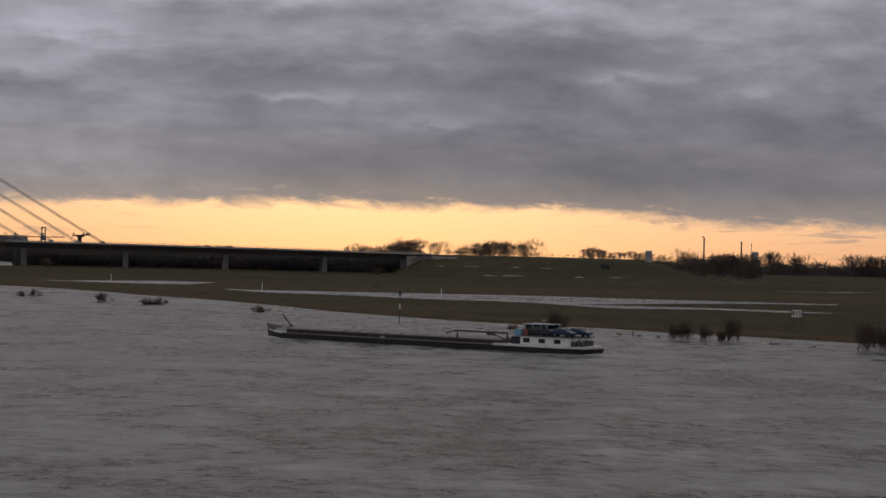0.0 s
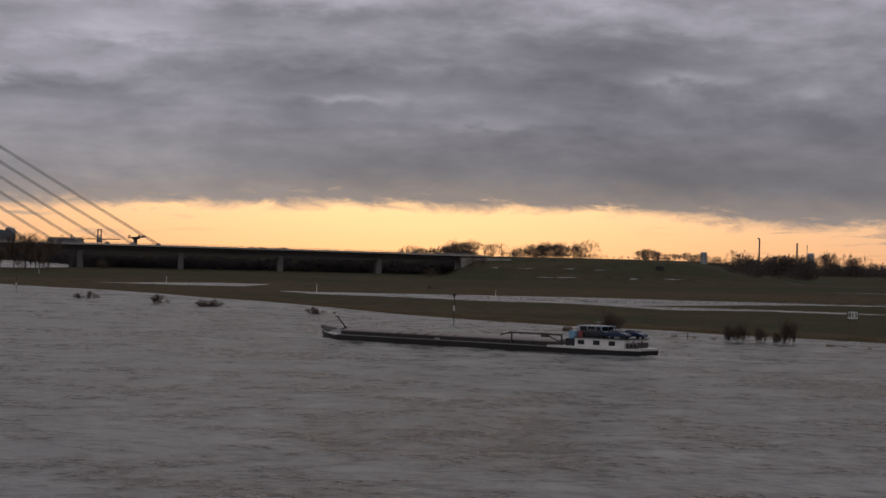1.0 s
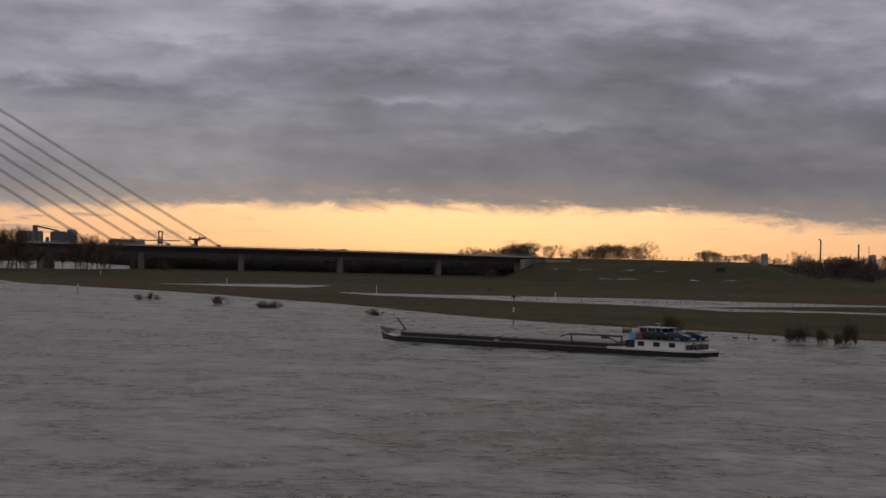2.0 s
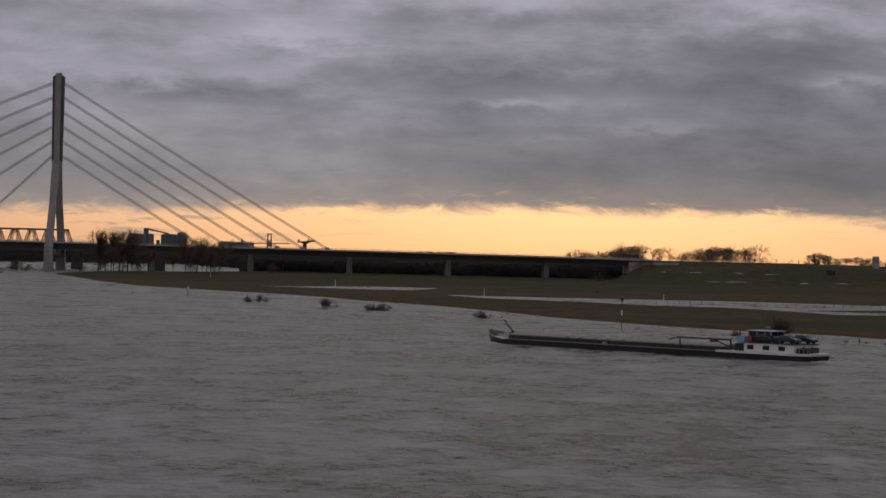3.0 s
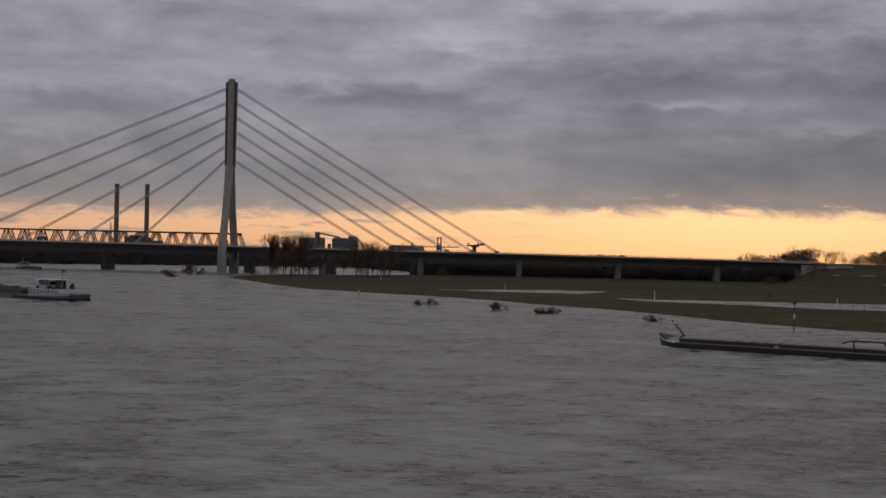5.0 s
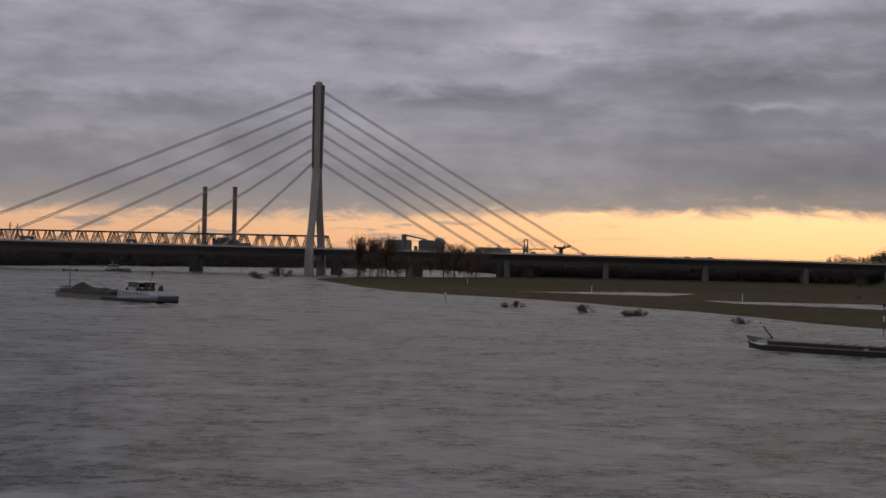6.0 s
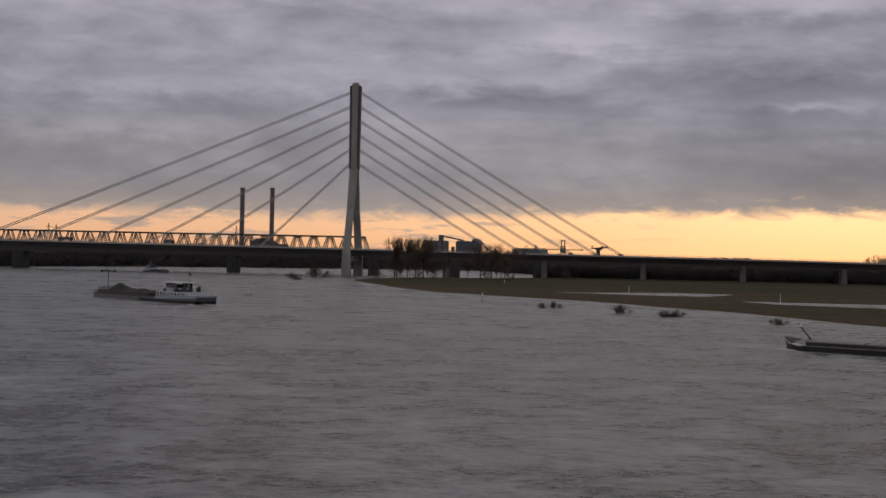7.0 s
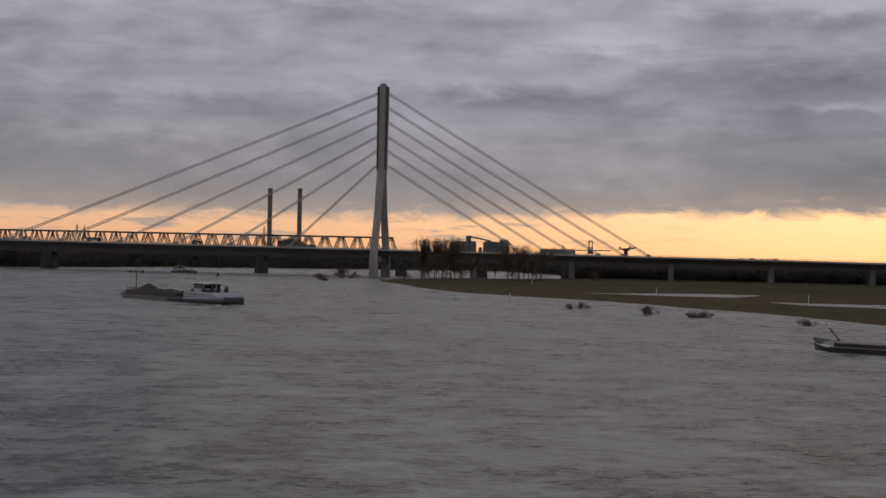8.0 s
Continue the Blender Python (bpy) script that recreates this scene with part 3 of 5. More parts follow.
def window_row(parent, host, xs, y, z0, z1, w, side=1):
    for x in xs:
        f = Shape().box((x - w / 2 - 0.06, y - 0.03, z0 - 0.06), (x + w / 2 + 0.06, y + 0.02, z1 + 0.06)).make("window", SHIP_WHITE, host)
        Shape().box((x - w / 2, y - 0.02, z0), (x + w / 2, y + 0.035, z1)).make("pane", GLASS_DARK, f)


def car(m, paint, label):
    c = thing("car", label, "car", m)
    prof = [(-2.1, 0.35), (-2.15, 0.75), (-1.9, 0.92), (-1.35, 0.95), (-0.75, 1.42), (0.55, 1.42), (1.15, 0.95), (1.95, 0.82), (2.12, 0.6), (2.1, 0.35)]
    s = Shape()
    s.loft([[(x, y * (0.82 if z > 1 else 1.0), z) for x, z in prof] for y in (-0.82, -0.78, 0.78, 0.82)])
    s.make("body", paint, c)
    g = Shape()
    g.raw([(-1.28, 0.80, 0.99), (1.05, 0.80, 0.99), (0.5, 0.70, 1.36), (-0.72, 0.70, 1.36)], [(0, 1, 2, 3)])
    g.raw([(-1.28, -0.80, 0.99), (1.05, -0.80, 0.99), (0.5, -0.70, 1.36), (-0.72, -0.70, 1.36)], [(3, 2, 1, 0)])
    g.raw([(-1.36, 0.6, 1.0), (-1.36, -0.6, 1.0), (-0.80, -0.55, 1.40), (-0.80, 0.55, 1.40)], [(0, 1, 2, 3)])
    g.make("window", GLASS_DARK, c)
    for x in (-1.3, 1.3):
        for y in (-0.74, 0.74):
            Shape().tube([(x, y - 0.1, 0.31), (x, y + 0.1, 0.31)], 0.31, 12).make("wheel", TYRE, c)
    return c


def hatch_barge(m):
    """A long low motor barge with closed hatches and two cars on the stern house."""
    L, B = 64.0, 8.2
    b = thing("motor_barge", "black motor barge with brown hatch covers and white stern house", "barge", m)
    X = lambda s: ((s * 0.5 if s < 5.2 else s - 2.6 * min(max((48 - s) / 14, 0), 1)) / 67.0 - 0.5) * L
    top = lambda s: 0.95 + 0.75 * max(0, (s / L - 0.9) / 0.1) ** 1.5 + 0.15 * max(0, 1 - s / L / 0.25)
    hull_band(L, B, (lambda s: -1.2, lambda s: top(s) - (0.32 if s < 15.8 else 0.06)), HULL_BLACK, "hull", b)
    hull_band(L, B, (lambda s: 0.84, lambda s: 1.22), SHIP_WHITE, "strake", b, 0.0, 16.4 / 67, 0.05, "white painted stern strake")
    hull_band(L, B, (lambda s: top(s) - 0.05, lambda s: top(s) + 0.06), GUNWALE, "gunwale", b, 16.6 / 67, 0.925, 0.05, "pale worn gunwale strip")
    hull_band(L, B, (lambda s: top(s) - 0.12 - 0.25 * max(0, (s / L - 0.95) / 0.05), lambda s: top(s) + 0.14), SHIP_WHITE, "bow_stripe", b, 60.5 / 67, 1.0, 0.05, "white stripe round the bow")
    hull_band(L, B, (lambda s: top(s) + 0.1, lambda s: top(s) + 0.2 + 0.45 * max(0, (s / L - 0.94) / 0.06)), HULL_BLACK, "bow_bulwark", b, 0.945, 1.0, 0.02, "dark raised bow bulwark")
    # hold
    co = Shape()
    co.box((X(17.8), -3.3, 0.9), (X(60.2), 3.3, 1.62))
    for i in range(22):
        x = X(18.5 + i * 1.95)
        Shape().box((x - 0.06, -3.42, 0.95), (x + 0.06, 3.42, 1.6)).make("stiffener", COAMING, b)
    co.make("coaming", COAMING, b, "dark hold coaming")
    for i in range(17):
        x0 = X(18.0 + i * 2.48)
        prof = [(-3.45, 1.6), (-3.4, 1.78), (-2.2, 2.02), (0, 2.12), (2.2, 2.02), (3.4, 1.78), (3.45, 1.6)]
        Shape().loft([[(x, y, z + dz) for y, z in prof] for x, dz in ((x0, 0.0), (x0 + 0.05, 0.03), (x0 + 2.38, 0.03), (x0 + 2.43, 0.0))]).make("hatch_cover", HATCH, b)
    # gantry lying over the hatches
    g = Shape()
    for y in (3.55,):
        g.beam((X(16.6), y, 2.95), (X(26.8), y, 3.0), 0.24, 0.28)
        g.beam((X(26.8), y, 3.0), (X(28.6), y, 2.45), 0.2, 0.22)
        g.beam((X(16.6), y, 1.0), (X(16.6), y, 3.05), 0.2)
        g.beam((X(26.4), y, 1.0), (X(26.4), y, 3.0), 0.18)
        g.beam((X(19.6), y, 2.85), (X(17.2), y, 1.9), 0.16)
        g.box((X(19.2), y - 0.3, 2.45), (X(20.4), y + 0.3, 2.85))
    g.make("boat_crane", TRUSS, b, "black boat crane lying over the hold")
    # stern house
    house = Shape()
    prof = [(X(4.6), 1.1), (X(14.2), 1.1), (X(14.2), 2.62), (X(4.9), 2.62)]
    house.loft([[(x, y, z) for x, z in prof] for y in (-3.4, 3.4)])
    h = house.make("stern_house", SHIP_WHITE, b)
    window_row(b, h, (X(13.0), X(10.1), X(7.2)), 3.4, 1.55, 2.3, 1.15)
    Shape().box((X(4.3), -3.55, 2.62), (X(14.5), 3.55, 2.74)).make("house_roof", DECK_PAINT, b)
    Shape().box((X(14.21), 1.2, 1.05), (X(16.0), 3.3, 2.45)).make("companionway", CAR_DARK, b, "dark blue companionway")
    Shape().box((X(14.25), 2.2, 2.46), (X(15.5), 3.2, 3.75)).make("screen", BLUE_TARP, b, "pale blue screen panel")
    Shape().box((X(12.9), 2.75, 2.75), (X(13.7), 3.3, 3.8)).make("locker", RED_CLOTH, b, "dull red upright locker")
    # wheelhouse
    w = Shape()
    w.loft([[(X(10.3), -1.9, z), (X(14.6), -1.9, z), (X(14.6), 1.7, z), (X(10.3), 1.7, z)] for z in (2.74, 3.75)])
    wh = w.make("wheelhouse", SHIP_BLUE, b, "pale blue-grey wheelhouse")
    for x0, x1 in ((10.5, 11.4), (11.6, 12.9), (13.1, 14.4)):
        Shape().box((X(x0), 1.69, 3.76), (X(x1), 1.74, 4.5)).make("pane", GLASS_DARK, wh)
        Shape().box((X(x0), -1.94, 3.76), (X(x1), -1.89, 4.5)).make("pane", GLASS_DARK, wh)
    for x in (10.4, 11.5, 13.0, 14.5):
        for y in (-1.88, 1.68):
            Shape().box((X(x) - 0.07, y - 0.07, 3.74), (X(x) + 0.07, y + 0.07, 4.56)).make("window_post", SHIP_BLUE, wh)
    Shape().box((X(10.1), -2.1, 4.55), (X(14.9), 1.9, 4.68)).make("roof", SHIP_BLUE, wh)
    Shape().beam((X(12), 0, 4.68), (X(12), 0, 5.5), 0.07).beam((X(12), -0.8, 5.3), (X(12), 0.8, 5.3), 0.1).make("radar", GALV, wh)
    # stern gear
    st = Shape()
    st.box((X(3.4), -2.5, 1.15), (X(4.5), 2.9, 2.1))
    st.tube([(X(2.6), 1.8, 1.1), (X(2.6), 1.8, 2.0)], 0.35, 10).tube([(X(1.5), 2.0, 1.1), (X(1.5), 2.0, 1.8)], 0.22, 10)
    st.beam((X(2.0), 0.5, 1.1), (X(2.0), 0.5, 2.4), 0.12).beam((X(3.2), 2.4, 2.0), (X(2.2), 2.4, 2.5), 0.12)
    st.make("stern_winch", COAMING, b, "dark winch and bollards on the stern deck")
    rail = Shape()
    for s in (0.6, 1.8, 3.0, 4.2):
        rail.beam((X(s), 2.7 + 0.2 * min(s, 3), 1.1), (X(s), 2.7 + 0.2 * min(s, 3), 2.0), 0.05)
    rail.beam((X(0.6), 2.82, 2.0), (X(4.2), 3.3, 2.0), 0.05)
    rail.make("stern_rail", GALV, b)
    # bow
    Shape().box((X(60.5), -2.6, 1.1), (X(63.2), 2.6, 1.7)).box((X(62.0), -1.1, 1.2), (X(63.2), 1.1, 2.1)).make("anchor_winch", GALV, b, "pale anchor winch on the foredeck")
    mast = Shape().beam((X(61.0), 0.6, 1.6), (X(64.3), 0.6, 4.9), 0.2).beam((X(61.6), 0.6, 1.6), (X(61.6), 0.6, 2.4), 0.3)
    mst = mast.make("bow_mast", COAMING, b, "raked bow mast with a cross bar")
    Shape().beam((X(65.4), 0.9, 5.0), (X(62.6), 0.3, 5.0), 0.26, 0.22).beam((X(64.0), 0.6, 4.6), (X(63.4), 0.6, 4.3), 0.25).make("cross_bar", SHIP_WHITE, mst)
    Shape().beam((X(55.2), 0.0, 2.1), (X(55.2), 0.0, 3.1), 0.09).make("post", GALV, b)
    Shape().beam((X(66.6), 0, 1.9), (X(66.6), 0, 2.9), 0.08).make("jackstaff", GALV, b)
    for s in (40.0,):
        Shape().box((X(s), 3.5, 1.0), (X(s + 0.7), 3.9, 1.35)).make("bollard", GALV, b)
    return b


def on_water(bow, stern):
    d = Vector((bow[0] - stern[0], bow[1] - stern[1], 0))
    mid = ((bow[0] + stern[0]) / 2, (bow[1] + stern[1]) / 2)
    return pose(mid[0], mid[1], 0, 0, 0, math.degrees(math.atan2(d.y, d.x))), d.length


m1, _ = on_water((28.7, 347.5), (73.2, 302.8))
m1 = m1 @ Matrix.Diagonal((1, 1, 0.9, 1))
hatch_barge(m1)
car(m1 @ pose(-32.0 + 8.3, 2.3, 2.74, 0, 0, 180), CAR_DARK, "dark saloon car parked on the barge's stern house")
car(m1 @ pose(-32.0 + 4.3, 2.2, 2.74, 0, 0, 180), CAR_BLUE, "blue saloon car parked on the barge's stern house")
car(m1 @ pose(-32.0 + 3.6, -1.2, 2.74, 0, 0, 180), CAR_BLUE, "blue car parked on the far side of the barge roof")


def coal_barge(m, L, B, label, loaded=True):
    b = thing("coal_barge", label, "barge", m)
    X = lambda s: s - L / 2
    k = L / 81
    top = lambda s: 1.4 + 1.0 * max(0, (s / L - 0.9) / 0.1) ** 1.5 + 0.6 * max(0, 1 - s / L / 0.3)
    hull_band(L, B, (lambda s: -1.2, lambda s: top(s) - 0.25), HULL_GREY, "hull", b)
    hull_band(L, B, (lambda s: -0.6, lambda s: 0.75), HULL_BLACK, "boot_topping", b, 0.0, 0.45, 0.04, "black lower hull at the stern")
    hull_band(L, B, (lambda s: top(s) - 0.55, lambda s: top(s) + 0.1), SHIP_BLUE, "strake", b, 0.0, 0.30, 0.05, "pale blue stern strake")
    hull_band(L, B, (lambda s: top(s) - 0.26, lambda s: top(s)), COAMING, "gunwale", b, 0.3, 1.0, 0.03)
    x0, x1 = X(31 * k), X(72 * k)
    co = Shape()
    for y in (-B / 2 + 0.7, B / 2 - 0.9):
        co.box((x0, y, 1.4), (x1, y + 0.2, 2.25))
    co.box((x0, -B / 2 + 0.7, 1.4), (x0 + 0.2, B / 2 - 0.7, 2.25)).box((x1 - 0.2, -B / 2 + 0.7, 1.4), (x1, B / 2 - 0.7, 2.25))
    co.make("coaming", COAMING, b)
    rnd = random.Random(5)
    for cx, rx, h in ((X(64 * k), 7 * k, 2.6), (X(54 * k), 5 * k, 1.2), (X(46 * k), 6 * k, 1.4), (X(37 * k), 6 * k, 1.0)) if loaded else ():
        s = Shape()
        rings = []
        for j in range(6):
            q = 1 - j / 5.5
            rings.append([(cx + q * rx * math.cos(t) * rnd.uniform(0.9, 1.1), q * (B / 2 - 1) * math.sin(t) * rnd.uniform(0.92, 1.0), 1.9 + h * (1 - q) ** 0.8) for t in (2 * math.pi * i / 18 for i in range(18))])
        s.loft(rings)
        s.make("coal_heap", COAL, b, "heap of black coal in the hold")
    house = Shape().loft([[(X(4 * k), y, 1.9), (X(27 * k), y, 1.6), (X(26.4 * k), y, 2.75), (X(5 * k), y, 3.05)] for y in (-B / 2 + 1.0, B / 2 - 1.0)])
    h = house.make("stern_house", SHIP_PALE, b, "white weathered stern house")
    window_row(b, h, [X(s * k) for s in (7, 9.6, 12.2, 14.8, 17.4, 20, 22.6, 25)], B / 2 - 1.0, 2.05, 2.6, 1.3)
    w = Shape().box((X(15 * k), -2.4, 2.9), (X(22.5 * k), 2.4, 3.9)).make("wheelhouse", SHIP_PALE, b, "white wheelhouse with a thin flat roof")
    for y in (-2.4, 2.4):
        for i in range(6):
            s0 = 15.2 + i * 1.42
            Shape().box((X(s0 * k) - 0.09, y - 0.09, 3.9), (X(s0 * k) + 0.09, y + 0.09, 5.3)).make("window_post", SHIP_PALE, w)
            if i < 5:
                Shape().box((X(s0 * k) + 0.09, y - 0.03, 3.9), (X((s0 + 1.42) * k) - 0.09, y + 0.03, 5.2)).make("pane", GLASS_DARK, w)
    Shape().box((X(18.4 * k), -1.0, 2.9), (X(20.6 * k), 1.0, 4.9)).make("console", COAMING, w, "dark steering console")
    Shape().box((X(13.4 * k), -2.9, 5.3), (X(24.6 * k), 2.9, 5.46)).make("roof", SHIP_WHITE, w)
    rl = Shape()
    for i in range(12):
        xx = X((1.5 + 2.1 * i) * k)
        rl.beam((xx, B / 2 - 0.5, 1.9), (xx, B / 2 - 0.5, 3.0), 0.07)
    for zz in (2.5, 3.0):
        rl.beam((X(1.5 * k), B / 2 - 0.5, zz), (X(24.6 * k), B / 2 - 0.5, zz - 0.1), 0.06)
    rl.make("deck_rail", SHIP_WHITE, b, "white painted deck rail")
    Shape().box((X(23.2 * k), -1.2, 2.8), (X(26 * k), 1.6, 3.5), (0.9, 0.85)).make("skylight", SHIP_PALE, b)
    Shape().tube([(X(8 * k), -1.4, 3.0), (X(8 * k), -1.4, 4.6)], 0.35, 10).make("funnel", COAMING, b, "dark exhaust funnel")
    ms = Shape().beam((X(12 * k), 0, 2.9), (X(12 * k), 0, 8.3), 0.16).beam((X(12 * k), -1.2, 7.2), (X(12 * k), 1.2, 7.2), 0.12)
    mm = ms.make("stern_mast", GALV, b)
    Shape().box((X(12 * k) - 1.3, -0.04, 7.3), (X(12 * k) - 0.1, 0.04, 8.2)).make("flag", CAR_DARK, mm, "small dark flag")
    for s, y, z in ((6.5, 2.5, 0.9), (8.3, 1.0, 1.5), (9.8, 2.6, 1.0), (7.5, -1.0, 1.6), (11.2, 1.6, 1.3), (12.6, 2.8, 0.7), (23.3, 2.2, 0.9), (6.2, 3.0, 0.6), (13.4, 3.1, 1.1)):
        Shape().box((X(s * k) - 0.55, y - 0.5, 2.95), (X(s * k) + 0.55, y + 0.5, 2.95 + z * 0.8), (0.9, 0.85)).make("deck_locker", COAMING, b, "dark locker on the house roof")
    bm_ = Shape().beam((X(74.5 * k), 0, 2.4), (X(74.5 * k), 0, 7.9), 0.2).beam((X(74.5 * k), -2.2, 7.6), (X(74.5 * k), 2.2, 7.6), 0.16)
    bm_.box((X(74.5 * k) - 0.3, -2.3, 7.2), (X(74.5 * k) + 0.3, -1.7, 7.9)).box((X(74.5 * k) - 0.3, 1.7, 7.2), (X(74.5 * k) + 0.3, 2.3, 7.9))
    bm_.make("bow_mast", TRUSS, b, "dark bow mast with cross bar and lamps")
    Shape().box((X(75.5 * k), -1.8, 2.2), (X(78 * k), 1.8, 3.1)).make("anchor_winch", GALV, b)
    return b


m2, l2 = on_water((-152.0, 596.5), (-108.3, 536.0))
coal_barge(m2, l2, 9.5, "grey coal barge with white stern house and pale blue stern")
m3, l3 = on_water((-266, 1196), (-285, 1232))
m3 = m3 @ Matrix.Diagonal((1, 1, 0.72, 1))
coal_barge(m3, l3, 7.0, "small white-housed barge heading down the river", False)


def wash(name, m, spots, label):
    """Broken foam on the water beside a hull: low uneven ridges."""
    rnd = random.Random(9)
    s = Shape()
    for x0, y0, x1, y1, n, w in spots:
        for i in range(n):
            q = rnd.random()
            x, y = x0 + (x1 - x0) * q + rnd.uniform(-w, w), y0 + (y1 - y0) * q + rnd.uniform(-w, w)
            a, l, t = rnd.uniform(-0.5, 0.5), rnd.uniform(0.3, 1.4), rnd.uniform(0.1, 0.3)
            d, p = Vector((math.cos(a), math.sin(a), 0)), Vector((x, y, 0))
            c = Vector((-d.y, d.x, 0))
            s.raw([p - d * l, p + c * t * 0.6, p + d * l, p - c * t * 0.6, p + Vector((0, 0, t * 0.8))], [(0, 3, 4), (3, 2, 4), (2, 1, 4), (1, 0, 4)])
    ob = s.make(name, FOAM)
    ob.matrix_basis = m @ pose(0, 0, 0.01)
    return tagged(ob, label, "foam", kind="stuff")


wash("bow_wave", m1, [(33.0, 1.2, 37.5, 5.5, 160, 0.4), (33.5, 0.8, 27, 4.9, 140, 0.3)], "white foam curling from the barge's bow")
wash("stern_wash", m1, [(-34, 0, -52, -1, 150, 1.3), (-33, 3, -46, 6, 70, 0.5)], "broken foam in the barge's wake")
wash("stern_wash", m2, [(-41, 1, -52, 0, 50, 1.0), (-38, 5, -46, 8, 25, 0.5), (40, 1.5, 43, 5, 25, 0.4)], "broken foam round the coal barge")

# ---- trees, bushes and reeds, all bare in winter ----


def grow(seed, height, spread, levels=5, forks=(3, 3, 3, 2, 2), first=0.2, thick=0.018, thin=0.03, up=0.1, sides=1):
    """Branches of a bare tree that forks again and again, as (start, end, radius, radius, level)."""
    rnd = random.Random(seed)
    out = []

    def branch(p, d, length, r, level):
        pts, radii = [p], [r, max(r * 0.86, thin), max(r * 0.72, thin)]
        for i in range(2):
            d = (d + Vector((rnd.gauss(0, 0.1), rnd.gauss(0, 0.1), rnd.gauss(0.02, 0.06)))).normalized()
            pts.append(pts[-1] + d * length / 2)
            out.append((pts[i], pts[i + 1], radii[i], radii[i + 1], level))
        if level >= levels:
            return
        a = d.cross(Vector((0.3, 1, 0.1))).normalized()
        b = d.cross(a)
        count, t0 = forks[min(level, len(forks) - 1)], rnd.uniform(0, 6.28)
        shoots = [(pts[2], spread * (0.45 if j == 0 else 1.0) * rnd.uniform(0.6, 1.25), rnd.uniform(0.7, 0.93), 1) for j in range(count)]
        if level:
            shoots += [(pts[1], spread * rnd.uniform(1.1, 1.6), rnd.uniform(0.45, 0.7), 2) for _ in range(sides)]
        for j, (at, angle, share, deeper) in enumerate(shoots):
            t = t0 + 6.28 * j / count + rnd.gauss(0, 0.4)
            nd = (d * math.cos(angle) + (a * math.cos(t) + b * math.sin(t)) * math.sin(angle) + Vector((0, 0, up))).normalized()
            branch(at, nd, length * share, max(r * (0.66 if deeper == 1 else 0.4), thin), min(level + deeper, levels))

    branch(Vector((0, 0, -0.4)), Vector((rnd.gauss(0, 0.05), rnd.gauss(0, 0.05), 1)), height * first, height * thick, 0)
    top = max(b[1].z for b in out)
    return [(p * (height / top), q * (height / top), a, b, l) for p, q, a, b, l in out]


def twig_mesh(branches, keep, blades=()):
    """Three-sided sticks for the branches whose level is in keep, single slivers for those in blades: vertices and faces."""
    vs, fs, n = [], [], 0
    for flat in (False, True):
        rows = [b for b in branches if b[4] in keep and (b[4] in blades) == flat]
        if not rows:
            continue
        p = np.array([b[0] for b in rows])
        q = np.array([b[1] for b in rows])
        ra, rb = np.array([b[2] for b in rows])[:, None], np.array([b[3] for b in rows])[:, None]
        d = q - p
        d /= np.linalg.norm(d, axis=1, keepdims=True) + 1e-9
        ref = np.where(np.abs(d[:, 2:3]) < 0.9, np.array([[0, 0, 1.0]]), np.array([[1.0, 0, 0]]))
        a = np.cross(d, ref)
        a /= np.linalg.norm(a, axis=1, keepdims=True)
        b = np.cross(d, a)
        if flat:
            t = np.arange(len(rows))[:, None] * 2.4
            c = np.cos(t) * a + np.sin(t) * b
            v = np.stack([p - c * ra * 1.2, p + c * ra * 1.2, q], 1).reshape(-1, 3)
            f = (np.arange(len(rows))[:, None] * 3 + np.arange(3)[None]).tolist()
        else:
            ring = [math.cos(t) * a + math.sin(t) * b for t in (0.3, 0.3 + 2.094, 0.3 + 4.189)]
            v = np.stack([p + ra * r for r in ring] + [q + rb * r for r in ring], 1).reshape(-1, 3)
            o = np.arange(len(rows))[:, None] * 6
            f = np.concatenate([o + np.array([[i, (i + 1) % 3, 3 + (i + 1) % 3, 3 + i]]) for i in range(3)]).tolist()
        vs.append(v)
        fs += [[i + n for i in q] for q in f]
        n += len(v)
    return np.concatenate(vs), fs


def shrub(seed, height, width, stems, twigs=5, thin=0.014, lean=0.5):
    """Branches of a many-stemmed shrub, fanning from the ground."""
    rnd = random.Random(seed)
    out = []
    for i in range(stems):
        t, q = rnd.uniform(0, 6.28), rnd.random() ** 0.6
        h = height * rnd.uniform(0.55, 1.0) * (1 - 0.3 * q)
        b = grow(seed * 100 + i, h, 0.4, levels=3, forks=(twigs, 3, 2), first=0.3, thin=thin, up=0.25, thick=0.006)
        turn = Euler((lean * q * math.sin(t), -lean * q * -math.cos(t), rnd.uniform(0, 6.28))).to_matrix()
        o = Vector((math.cos(t), math.sin(t), 0)) * width * 0.5 * q
        out += [(turn @ p + o, turn @ e + o, r0, r1, l) for p, e, r0, r1, l in b]
    return out


def bare_tree(name, label, category, seed, height, spread, m, group="", **more):
    b = shrub(seed, height, spread, **more) if "stems" in more else grow(seed, height, spread, **more)
    t = thing(name, label, category, m, group)
    for part_name, keep, mat in ((("stem", (0,), BARK), ("crown", (1, 2, 3), TWIG)) if "stems" in more else (("trunk", (0, 1, 2), BARK), ("crown", (3, 4, 5, 6), TWIG))):
        v, f = twig_mesh(b, keep)
        ob = mesh_object(part_name, v.tolist(), f, mat)
        ob.parent = t
    return t


def scaled(x, y, s, turn, z=None, wide=1.0):
    z = max(ground_at(x, y), -0.5) if z is None else z
    return pose(x, y, z - 0.05, 0, 0, turn) @ Matrix.Diagonal((s * wide, s * wide, s, 1))


